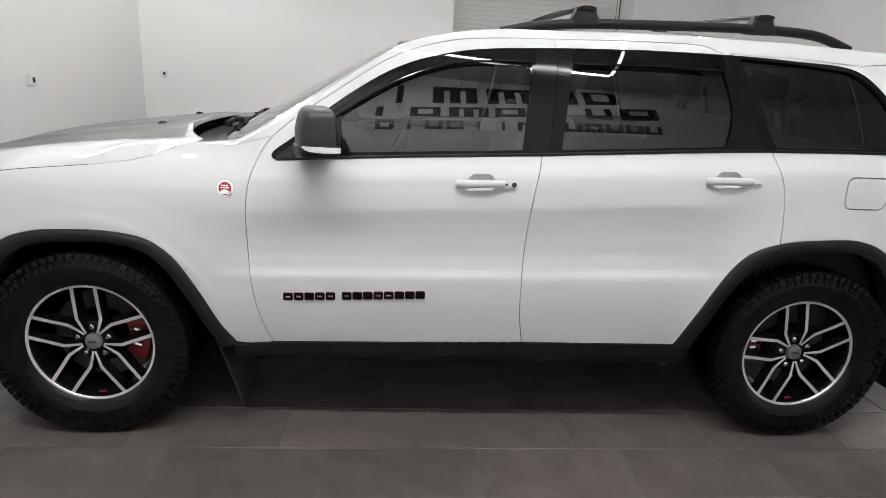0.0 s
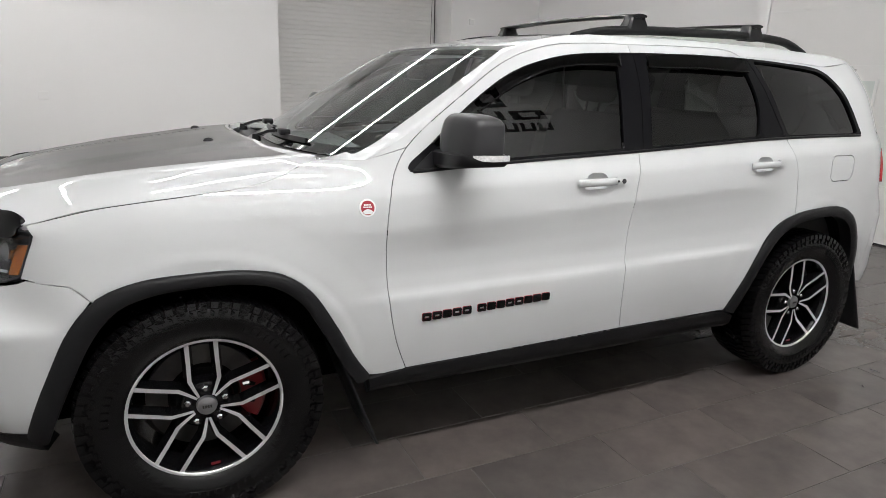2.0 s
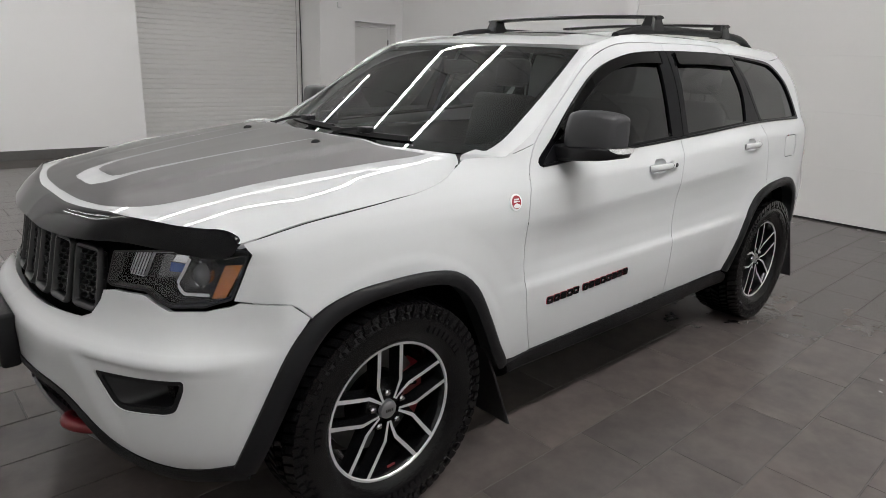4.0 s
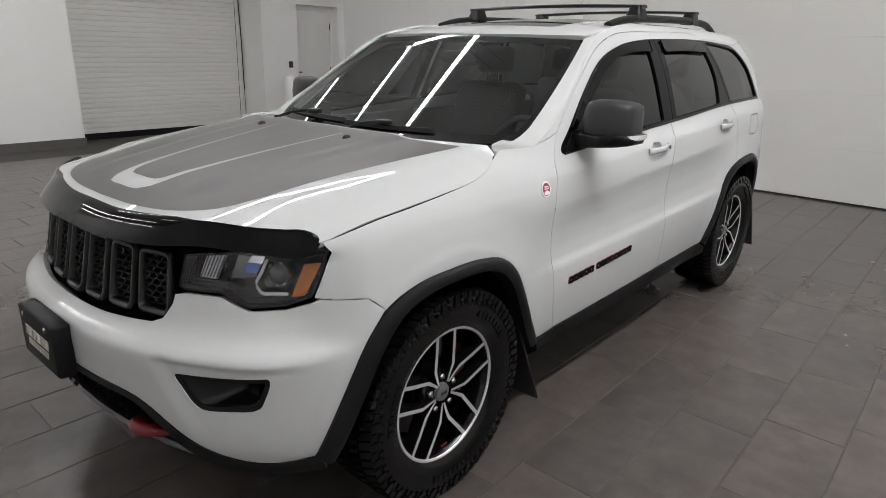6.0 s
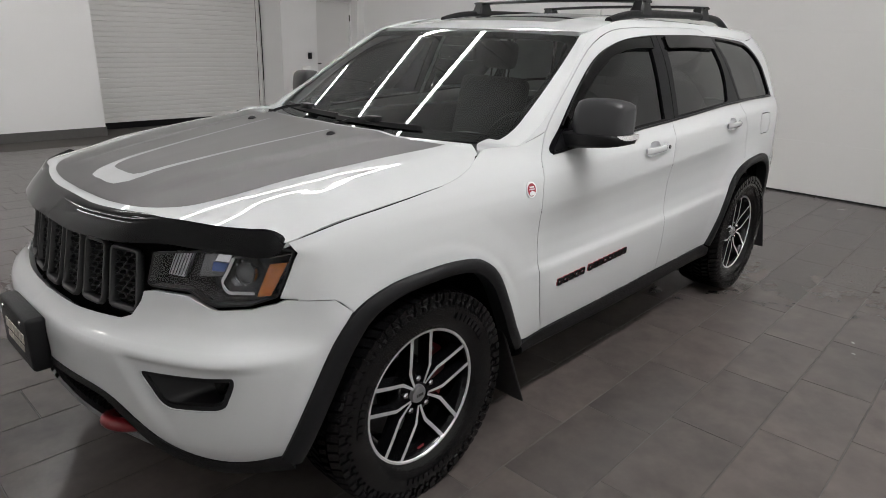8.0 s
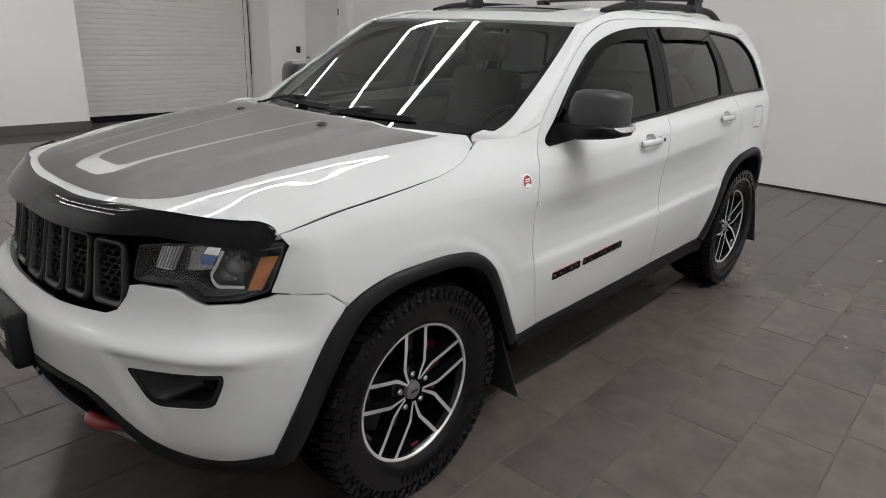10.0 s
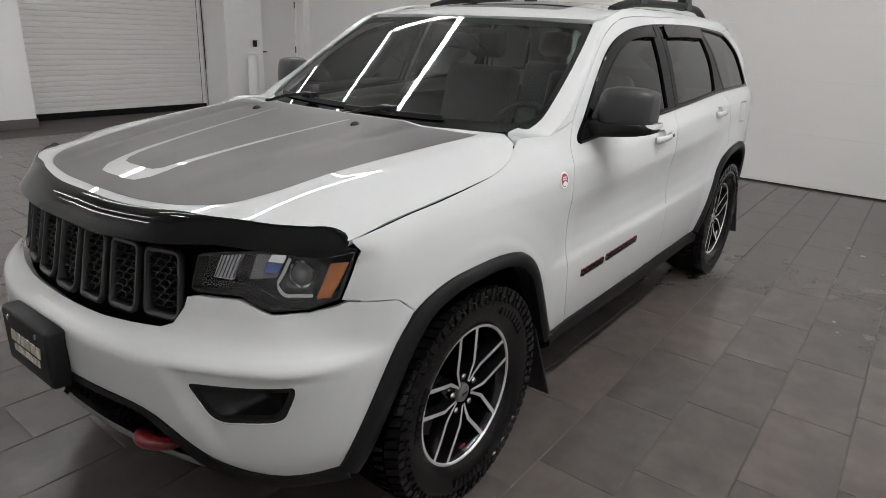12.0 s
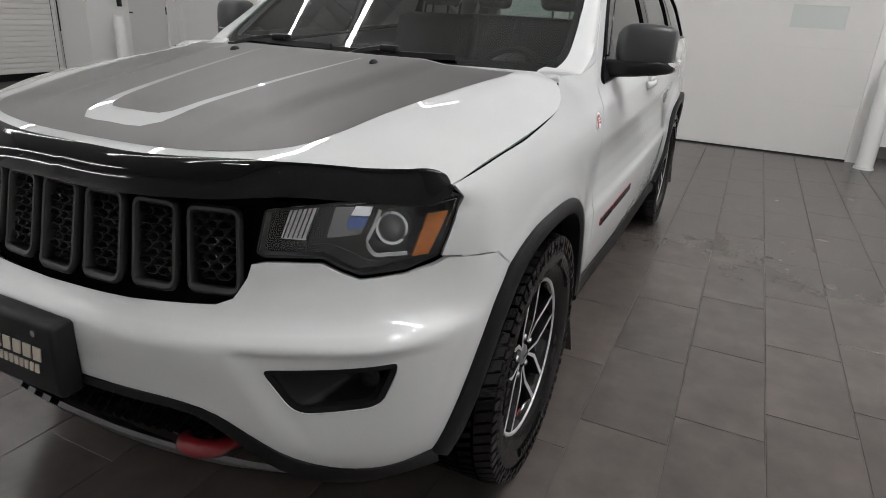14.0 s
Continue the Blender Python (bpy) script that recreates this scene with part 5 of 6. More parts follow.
def headlamp(s):
    outl = nose([(-2.130, 0.533, 0.952), (-2.06, 0.67, 0.972), (-1.99, 0.77, 0.984)]) + way([(-1.96, 0.990), (-1.915, 0.990), (-1.897, 0.982), (-1.928, 0.908), (-1.952, 0.852)]) + nose([(-1.99, 0.80, 0.826), (-2.053, 0.726, 0.820),
                 (-2.075, 0.69, 0.836), (-2.09, 0.655, 0.856), (-2.15, 0.540, 0.854), (-2.158, 0.522, 0.862)])
    ring = [Vector((p.x * s, p.y)) for p in rounded([tuple(p) for p in outl], 0.008, 3)]
    lamp = sheet("headlamp", ring, moved(skin, -0.003), TRIMB, car, "headlamp with amber corner", holes=[grown(ring, -0.006)], res=0.03, depth=0.05)
    sheet("lamp_back", grown(ring, -0.002), moved(skin, -0.055), LAMPIN, lamp, "dark lamp housing", res=0.04, depth=0)
    lens = sheet("lamp_lens", grown(ring, -0.005), moved(skin, -0.004), CLEARL, lamp, "clear lens", res=0.03, depth=0)
    lens.visible_shadow = False
    ua, ub = U(-2.135, 0.528), UX(-1.899)
    L = lambda pts, r=0.006: [Vector(((ua + (ub - ua) * f) * s, z)) for f, z in rounded(pts, r, 3)]
    at = lambda f, z, d: (lambda p, n: p + n * d)(*skin((ua + (ub - ua) * f) * s, z))
    sheet("amber_reflector", L([(0.772, 0.852), (0.852, 0.855), (0.955, 0.948), (0.862, 0.944)], 0.004), moved(skin, -0.012), AMBER, lamp, "amber side reflector", res=0.03, depth=0.015)
    raw("lens_edge", tube([at(f, z, -0.006) for f, z in ((0.866, 0.960), (0.91, 0.966), (0.982, 0.974), (0.965, 0.945), (0.935, 0.915))], 0.0022, 6), LAMPSIL, lamp, "thin bright lens edge")
    # thin bright bracket round the projector's inner and lower side
    bracket = spline([(0.595, 0.955), (0.555, 0.925), (0.500, 0.890), (0.505, 0.880), (0.545, 0.862), (0.64, 0.859), (0.75, 0.859)], 0.012)
    raw("projector_frame", sweep([at(f, z, -0.016) for f, z in bracket], [(-0.0018, -0.004), (0.0018, -0.004), (0.0018, 0.004), (-0.0018, 0.004)]), BRACKET, lamp, "thin bright bracket", 50)
    inner = L([(0.590, 0.953), (0.755, 0.958), (0.765, 0.90), (0.745, 0.862), (0.55, 0.866), (0.507, 0.888)], 0.01)
    vs, fs = [], []
    for d, k in ((-0.022, 1.0), (-0.045, 0.80), (-0.050, 0.55)):
        c = sum(inner, Vector((0, 0))) / len(inner)
        for q in inner:
            p, n = skin(c.x + (q.x - c.x) * k, c.y + (q.y - c.y) * k)
            vs.append(p + n * d)
    m = len(inner)
    for r_ in range(2):
        fs += [(r_ * m + a, r_ * m + (a + 1) % m, (r_ + 1) * m + (a + 1) % m, (r_ + 1) * m + a) for a in range(m)]
    raw("projector_bowl", (vs, fs), LAMPGREY, lamp, "satin grey reflector bowl", 30)
    p, n = skin((ua + (ub - ua) * 0.70) * s, 0.915)
    ax = (n + Vector((-0.8, 0, 0))).normalized()
    c = p - n * 0.060
    raw("projector", tube([c, c + ax * 0.026, c + ax * 0.034, c + ax * 0.030], [0.040, 0.040, 0.037, 0.031], 28), LAMPSIL, lamp, "bright projector ring", 30)
    bm = bmesh.new()
    bmesh.ops.create_uvsphere(bm, u_segments=24, v_segments=14, radius=0.034, matrix=Matrix.Translation(c + ax * 0.020))
    part("projector_lens", bm, CLEARD, lamp, "clear projector lens", soft_angle=60)
    # ribbed clear signal towards the grille
    sig = L([(0.075, 0.890), (0.19, 0.887), (0.255, 0.966), (0.125, 0.960)], 0.004)
    sheet("turn_signal", sig, moved(skin, -0.040), INDIC, lamp, "ribbed clear signal", res=0.03, depth=0.01)
    for k in range(6):
        f = 0.088 + k * 0.021
        raw("rib", tube([at(f, 0.892, -0.037), at(f + 0.052, 0.960, -0.037)], 0.0016, 5), LAMPGREY, lamp)
    sheet("inner_reflector", L([(0.285, 0.893), (0.47, 0.902), (0.545, 0.962), (0.33, 0.962)], 0.006), moved(skin, -0.044), LAMPGREY, lamp, "satin grey inner reflector", res=0.03, depth=0.01)
    # bluish reflection in the lamp, put in as a blue-coloured facet
    sheet("inner_facet", L([(0.39, 0.914), (0.485, 0.914), (0.52, 0.938), (0.40, 0.940)], 0.003), moved(skin, -0.036), BLUE_REFL, lamp, "facet coloured as a blue reflection", res=0.03, depth=0.006)
    sheet("inner_facet", L([(0.41, 0.943), (0.53, 0.940), (0.56, 0.962), (0.44, 0.964)], 0.003), moved(skin, -0.038), LAMPSIL, lamp, "bright facet", res=0.03, depth=0.006)
    sheet("lamp_chin", L([(0.01, 0.870), (0.28, 0.866), (0.43, 0.832), (0.60, 0.834), (0.80, 0.848), (0.78, 0.856), (0.52, 0.852), (0.44, 0.868), (0.30, 0.884), (0.03, 0.884)], 0.004), moved(skin, -0.022), LAMPIN, lamp, "dark grey lower bezel", res=0.03, depth=0.02)
    raw("bezel_line", tube([at(f, z, -0.020) for f, z in spline([(0.075, 0.950), (0.035, 0.885), (0.30, 0.884), (0.44, 0.862), (0.50, 0.850), (0.78, 0.856)], 0.02)], 0.0012, 5), LAMPGREY, lamp, "thin grey bezel line")


LAMPGREY = material("satin_lamp_grey", (0.17, 0.17, 0.18), 0.24, metal=0.9, grain=0.2, scale=60)
BRACKET = material("bright_lamp_bracket", (0.75, 0.75, 0.76), 0.3, grain=0.05, scale=90)
BLUE_REFL = material("painted_blue_reflection", (0.10, 0.17, 0.45), 0.15, metal=0.2, grain=0.1, scale=60)
CLEARD = material("projector_glass", (0.11, 0.115, 0.12), 0.03, coat=1.0, spec=0.9)
headlamp(1)
headlamp(-1)

# ---- roof, windscreen, wipers ----
roof_mid = hermite([(-0.31, 1.588), (-0.20, 1.617), (-0.05, 1.647), (0.1, 1.670), (0.35, 1.692), (0.8, 1.704), (1.3, 1.698), (1.75, 1.670), (2.10, 1.620)])


def roof0(x, y):
    k = smooth(-0.34, 0.20, x)
    return Vector((x, y, roof_mid(x) - (0.014 + 0.028 * k) * (abs(y) / 0.68) ** 2.4 - 0.03 * k * smooth(0.62, 0.72, abs(y))))


def roof(x, y):
    e = 0.006
    n = (roof0(x + e, y) - roof0(x - e, y)).cross(roof0(x, y + e) - roof0(x, y - e)).normalized()
    return roof0(x, y), n if n.z > 0 else -n


RO = spline([(-0.301, 0), (-0.296, 0.25), (-0.286, 0.45), (-0.268, 0.62), (-0.245, 0.69)], 0.03)[:-1] + spline([(-0.245, 0.69), (-0.10, 0.702), (0.15, 0.692), (0.7, 0.688), (1.3, 0.685), (1.75, 0.675), (2.05, 0.64), (2.12, 0.5), (2.15, 0)], 0.05)
ro = [Vector((p.x, -p.y)) for p in RO] + [Vector((p.x, p.y)) for p in reversed(RO[1:-1])]
sun = rounded([(-0.10, -0.42), (0.42, -0.42), (0.42, 0.42), (-0.10, 0.42)], 0.05)
sun2 = rounded([(0.50, -0.40), (1.10, -0.40), (1.10, 0.40), (0.50, 0.40)], 0.05)
top = sheet("roof", ro, roof, PAINT, car, "white roof with dark glass panels", holes=[sun, sun2], res=0.04, depth=0.02)
for q in (sun, sun2):
    sheet("sunroof", grown(q, -0.004), moved(roof, -0.002), GLOSSB, top, "black glass sunroof", res=0.08, depth=0.02)

SB = lambda s: Vector((-1.075 + 0.165 * abs(s) ** 2.2, 0.812 * s, 1.150 + 0.015 * s * s))
ST = lambda s: Vector((-0.308 + 0.038 * abs(s) ** 2.2, 0.700 * s, 1.586 - 0.014 * abs(s) ** 2.2))


def screen0(s, t):
    a, b = SB(s), ST(s)
    p = a.lerp(b, t)
    p.y *= 1 + 0.10 * max(0.0, t) * max(0.0, 1 - t)
    return p + Vector((-0.55, 0, 0.83)) * 0.006 * 4 * t * (1 - t) * (1 - 0.5 * s * s)


def screen(s, t):
    e = 0.01
    n = (screen0(s + e, t) - screen0(s - e, t)).cross(screen0(s, t + e) - screen0(s, t - e)).normalized()
    return screen0(s, t), n if n.z > 0 else -n


for sd in (1, -1):
    vs, fs = [], []
    EDGE = [Vector((-0.98, 1.172)), Vector((-0.94, 1.172))] + SCREEN_EDGE
    FOOTS = [screen(-q * sd, 0.012)[0] + Vector((-0.006, 0, 0.004)) for q in (0.90, 0.92)]
    for i, p in enumerate(EDGE):
        t = min(1.0, max(0.0, (p.y - 1.165) / (1.565 - 1.165)))
        a, na = skin(UX(p.x) * sd, p.y)
        tb = min(1.0, t * 0.97 + 0.02)
        # the glass has wide-rounded lower corners, filled by the pillar's foot
        sb = 0.99 - 0.075 * (1 - math.sqrt(max(0.0, 1 - max(0.0, 1 - tb / 0.17) ** 2)))
        b, nb = screen(-sb * sd, tb)
        if i < 2:
            b, nb = FOOTS[i], Vector((0, 0, 1))
        mid = (a + b) / 2 + (na + nb).normalized() * 0.005
        q1, q2 = a.lerp(mid, 0.55) + na * 0.004, mid.lerp(b, 0.5) + nb * 0.003
        a0, n0_ = skin(UX(p.x) * sd, p.y - (0.010 if i > 1 else 0.004))
        vs += [a0 - n0_ * 0.004, a - na * 0.0008, q1, mid, q2, b + nb * 0.006, b - nb * 0.01]
    for i in range(len(EDGE) - 1):
        fs += [(7 * i + k, 7 * i + k + 1, 7 * i + k + 8, 7 * i + k + 7) for k in range(6)]
    raw("windscreen_pillar", (vs, fs), PAINT, car, "white windscreen pillar", 60)
sc = rounded([(-0.985, 0.01), (0.985, 0.01), (0.985, 0.985), (-0.985, 0.985)], [0.06, 0.06, 0.06, 0.06])
pane = rounded([(-0.955, 0.085), (0.955, 0.085), (0.955, 0.93), (-0.955, 0.93)], [0.10, 0.10, 0.10, 0.10])
sheet("windscreen_border", sc, screen, GLOSSB, car, "black windscreen border", holes=[pane], res=0.05, depth=0.006)
wsg = sheet("windscreen", sc, moved(screen, 0.0025), SCREEN, car, "curved windscreen", res=0.05, depth=0)
wsg.visible_shadow = False
# cowl under the wipers
vs, fs = [], []
for i in range(41):
    s = 0.93 * (-1 + i / 20)
    p = SB(s)
    q = Vector((max(-1.235, p.x - 0.13 + 0.05 * s * s), p.y * 1.02, p.z - 0.012))
    vs += [p + Vector((0.03, 0, 0.012)), (p + q) / 2 + Vector((0, 0, -0.022)), q]
for i in range(40):
    for k in range(2):
        fs.append((i * 3 + k, i * 3 + k + 1, i * 3 + k + 4, i * 3 + k + 3))
raw("cowl", (vs, fs), TRIMB, car, "black plastic cowl", 40)


def wiper(s0, s1, t1, piv):
    arm = [Vector(piv), Vector(piv) + Vector((0.03, -0.06, 0.028))]
    tip, n = screen(s1, t1)
    root, n0 = screen(s0, t1 * 0.5 + 0.03)
    mid = (root + tip) / 2
    arm = spline([piv, Vector(piv) + (mid - Vector(piv)) * 0.4 + Vector((0, 0, 0.02)), mid + n * 0.03], 0.04)
    sec = [(-0.010, 0), (0.010, 0), (0.007, 0.012), (-0.007, 0.012)]
    ob = raw("wiper", sweep(arm, sec), TRIMB, car, "black wiper arm and blade", 40)
    blade = [screen(s0 + (s1 - s0) * i / 16, (t1 * 0.5 + 0.03) + (t1 - t1 * 0.5 - 0.03) * i / 16) for i in range(17)]
    raw("blade", sweep([p + q * 0.012 for p, q in blade], [(-0.009, -0.010), (0.009, -0.010), (0.005, 0.010), (-0.005, 0.010)]), TRIMB, ob)
    cp, cn = blade[8]
    part("blade_clip", box_bm(-0.022, 0.022, -0.035, 0.035, 0.0, 0.026, 0.006), TRIMB, ob, soft_angle=40, at=Matrix.Translation(cp + cn * 0.016))
    bm = bmesh.new()
    bmesh.ops.create_cone(bm, cap_ends=True, segments=14, radius1=0.022, radius2=0.016, depth=0.03, matrix=Matrix.Translation(Vector(piv)))
    part("pivot_cap", bm, TRIMB, ob, soft_angle=40)


wiper(0.12, -0.52, 0.07, (-1.12, -0.02, 1.172))
wiper(0.80, 0.14, 0.08, (-1.09, 0.56, 1.172))

# ---- roof rails and cross bars ----
for s in (-1, 1):
    base = [(0.13, 0.0), (0.22, 0.018), (0.36, 0.032), (0.8, 0.038), (1.3, 0.034), (1.50, 0.022), (1.64, 0.0)]
    path = [Vector((x, -s * (0.590 - 0.01 * (x - 0.8) ** 2), roof0(x, 0.590).z + h * 0.75 + 0.02 * smooth(0.6, 1.5, x) * (h > 0))) for x, h in base]
    raw("roof_rail", sweep(spline(path, 0.04), [(0.022 * math.cos(a), 0.020 * math.sin(a)) for a in (2 * math.pi * k / 12 for k in range(12))]), MATT, car, "black roof rail", 50)
for x in (0.475, 1.235):
    z = roof0(x, 0.3).z
    bz = 1.766 if x < 1 else 1.772
    pts = [(x, y, bz - 0.012 * (abs(y) / 0.60) ** 2) for y in (-0.612 + 1.224 * i / 24 for i in range(25))]
    sec = [(0.038 * math.cos(a) , 0.0105 * math.sin(a) * (1 if math.sin(a) > 0 else 0.8)) for a in (2 * math.pi * k / 16 for k in range(16))]
    bar = raw("cross_bar", sweep(pts, sec), TRIMB, car, "black wing-shaped cross bar", 50)
    for s in (-1, 1):
        bm = bmesh.new()
        rows = []
        zr = roof0(x, 0.575).z
        for h, wx, wy in ((zr + 0.022, 0.060, 0.040), (zr + 0.045, 0.057, 0.040), (bz - 0.03, 0.045, 0.034), (bz - 0.008, 0.040, 0.030)):
            rows.append([bm.verts.new((x + a * wx, -s * 0.572 + b * wy, h)) for a, b in ((-1, -0.7), (-0.8, -1), (0.8, -1), (1, -0.7), (1, 0.7), (0.8, 1), (-0.8, 1), (-1, 0.7))])
        for a, b in zip(rows, rows[1:]):
            for i in range(8):
                bm.faces.new((a[i], a[(i + 1) % 8], b[(i + 1) % 8], b[i]))
        bm.faces.new(rows[-1])
        bmesh.ops.recalc_face_normals(bm, faces=bm.faces)
        part("foot", bm, TRIMB, bar, "black clamp foot", soft_angle=30)

# ---- tail ----
tail_ring = [Vector((p[0], p[1])) for p in ((UX(2.05), 1.17), (UX(2.05), 1.0), (UX(2.02), 0.62), (UX(1.95), 0.45))] + [Vector((U(2.2, 0.85), 0.40)), Vector((ARC[-1] - 0.001, 0.38)), Vector((ARC[-1] - 0.001, 1.17))]
for s in (1, -1):
    sheet("tail_panel", [Vector((p.x * s, p.y)) for p in tail_ring], skin, PAINT, car, "white tailgate and rear bumper side", res=0.06, depth=0.02)
    ring = [Vector((q[0] * s, q[1])) for q in ((UX(2.05), 1.17), (ARC[-1] - 0.001, 1.17), (ARC[-1] - 0.001, 1.60), (UX(1.96), 1.615), (UX(1.99), 1.30))]
    sheet("tailgate_glass", ring, skin, REARG, car, "dark rear window", res=0.08, depth=0.0)
    # D-pillar and spoiler corner
    pil = [Vector((UX(x) * s, z)) for x, z in ((1.96, 1.60), (1.99, 1.30), (2.05, 1.16))] + [Vector((U(2.25, 0.8) * s, 1.16)), Vector((U(2.25, 0.8) * s, 1.60))]
    sheet("tail_pillar", pil, moved(skin, 0.004), PAINT, car, "white tail pillar", res=0.05, depth=0.02)

# ---- cabin ----
DASH = material("grey_black_dash_plastic", (0.065, 0.07, 0.07), 0.6, grain=0.2, scale=300, bump=0.1)
bm = box_bm(-0.95, 2.0, -0.80, 0.80, 0.42, 0.50)
part("cabin_floor", bm, DARK, car)
bm = box_bm(-1.98, -0.95, -0.50, 0.50, 0.38, 0.96)
part("engine_bay", bm, DARK, car)
bm = box_bm(-2.05, 2.15, -0.62, 0.62, 0.26, 0.42, 0.02)
part("underbody", bm, DARK, car, "black underbody")
for s in (-1, 1):
    part("door_lining", box_bm(-0.82, 1.9, -s * 0.86, -s * 0.80, 0.45, 1.13, 0.02), SEAT, car, "black door lining")
    part("roof_lining", box_bm(-0.10, 1.9, -s * 0.60, -s * 0.0, 1.585, 1.60), DARK, car)
bm = bmesh.new()
rows = []
for x, z in ((-1.02, 1.10), (-0.80, 1.125), (-0.62, 1.12), (-0.50, 1.07), (-0.45, 0.98), (-0.50, 0.75), (-0.60, 0.5)):
    rows.append([bm.verts.new((x + 0.05 * (abs(y) / 0.8) ** 2, y, z + (0.025 * math.exp(-((y + 0.38) / 0.16) ** 2) if -0.9 < x < -0.49 else 0))) for y in (-0.80 + 1.6 * i / 24 for i in range(25))])
for a, b in zip(rows, rows[1:]):
    for i in range(24):
        bm.faces.new((a[i], a[i + 1], b[i + 1], b[i]))
part("dashboard", bm, DASH, car, "black dashboard", soft_angle=60)
wheel_ring = [(0.185 * math.cos(a), 0.185 * math.sin(a), 0) for a in (2 * math.pi * k / 36 for k in range(37))]
sw_ = raw("steering_wheel", tube(wheel_ring, 0.016, 8, False), SEAT, car, "black steering wheel", at=pose(-0.33, -0.38, 1.03, 0, -65, 0))
part("wheel_hub", box_bm(-0.17, 0.17, -0.05, 0.05, -0.03, 0.0, 0.012), SEAT, sw_, soft_angle=40)


def seat(x, y, w, rest=True):
    bm = box_bm(x, x + 0.50, y - w / 2, y + w / 2, 0.62, 0.78, 0.05, 3)
    ob = part("seat", bm, SEAT, car, "dark leather seat", soft_angle=50)
    bm = box_bm(-0.07, 0.07, -w / 2, w / 2, 0, 0.60, 0.05, 3)
    part("backrest", bm, SEAT, ob, soft_angle=50, at=pose(x + 0.50, y, 0.74, 0, 14, 0))
    for yy in ((0,) if w < 0.7 else (-w / 3, w / 3)):
        bm = box_bm(-0.05, 0.05, -0.13, 0.13, 0, 0.17, 0.045, 3)
        part("headrest", bm, SEAT, ob, soft_angle=50, at=pose(x + 0.66, y + yy, 1.37, 0, 10, 0))
        raw("headrest_post", tube([(x + 0.645, y + yy - 0.05, 1.30), (x + 0.66, y + yy - 0.05, 1.40)], 0.006, 6), STEEL, ob)
        raw("headrest_post", tube([(x + 0.645, y + yy + 0.05, 1.30), (x + 0.66, y + yy + 0.05, 1.40)], 0.006, 6), STEEL, ob)


seat(-0.22, -0.38, 0.52)
seat(-0.22, 0.38, 0.52)
seat(0.72, 0.0, 1.25)
part("inner_mirror", box_bm(-0.36, -0.33, -0.12, 0.12, 1.44, 1.51, 0.012), TRIMB, car, "black inner mirror", soft_angle=40)

# ---- wheels ----
def wheel(at, turn, side):
    """A wheel: tyre with blocks, black rim with machined paired spokes, brake disc and caliper. Its outer face looks to -y."""
    hub = part("wheel", box_bm(-0.03, 0.03, -0.02, 0.12, -0.03, 0.03, 0.01), DARK, car, "black alloy wheel with all-terrain tyre", at=at)
    R, RB = 0.387, 0.2425
    prof = [(RB - 0.006, -0.052), (RB + 0.004, -0.064), (RB + 0.02, -0.076), (RB + 0.05, -0.086), (0.315, -0.090), (0.340, -0.086), (0.357, -0.080), (0.368, -0.066), (0.371, 0.0), (0.371, 0.10), (0.368, 0.166), (0.357, 0.180), (0.315, 0.190), (RB + 0.03, 0.178), (RB - 0.006, 0.155)]
    tyre = raw("tyre", revolve(prof, 96), RUBBER, hub, "black all-terrain tyre", 40)
    # tread blocks, shoulder lugs and sidewall ribs
    vs, fs = [], []

    def block(a0, a1, y0, y1, r0, r1, skew=0.0, r0b=None, r1b=None):
        k = len(vs)
        for a in (a0, a1):
            for y, rr0, rr1, da in ((y0, r0, r1, -skew), (y1, r0 if r0b is None else r0b, r1 if r1b is None else r1b, skew)):
                for r in (rr0, rr1):
                    vs.append(Vector((r * math.cos(a + da), y, r * math.sin(a + da))))
        fs.extend([(k, k + 1, k + 3, k + 2), (k + 4, k + 6, k + 7, k + 5), (k + 1, k + 5, k + 7, k + 3), (k, k + 4, k + 5, k + 1), (k + 2, k + 3, k + 7, k + 6)])

    n = 70
    st = 2 * math.pi / n
    for i in range(n):
        a = i * st
        block(a + 0.02, a + st * 0.72, -0.030, 0.012, 0.368, R, 0.025)
        block(a + 0.02 + st * 0.5, a + st * 1.22, 0.020, 0.066, 0.368, R, -0.02)
        block(a, a + st * 0.66, 0.074, 0.108, 0.368, R, 0.025)
        # shoulder lugs wrap over on to the sidewall, alternately long and short
        for yo, yi, ye in ((-0.084, -0.038, -1), (0.184, 0.116, 1)):
            b = a + st * (0.25 if ye > 0 else 0)
            block(b, b + st * 0.76, yi, yo + 0.012 * -ye * 0 , 0.366, R, 0.02 * ye, 0.354, R - 0.010)
            longer = 0.034 if i % 2 else 0.020
            k = len(vs)
            yq = yo + ye * 0.004
            for aa in (b + st * 0.04, b + st * 0.70):
                for r, y in ((R - 0.010, yq), (R - 0.010 - longer, yq + ye * 0.003), (R - 0.010 - longer, yo - ye * 0.02), (R - 0.012, yo - ye * 0.02)):
                    vs.append(Vector((r * math.cos(aa), y, r * math.sin(aa))))
            fs.extend([(k, k + 1, k + 5, k + 4), (k + 1, k + 2, k + 6, k + 5), (k, k + 3, k + 2, k + 1), (k + 4, k + 5, k + 6, k + 7), (k, k + 4, k + 7, k + 3)])
        # second row of small blocks lower on the sidewall
        k = len(vs)
        b = a + st * 0.35
        for aa, r0, r1 in ((b, 0.330, 0.346), (b + st * (0.55 if i % 2 else 0.34), 0.334, 0.352)):
            for r, y in ((r1, -0.0855), (r1 - 0.002, -0.0915), (r0 + 0.002, -0.0930), (r0, -0.0885)):
                vs.append(Vector((r * math.cos(aa), y, r * math.sin(aa))))
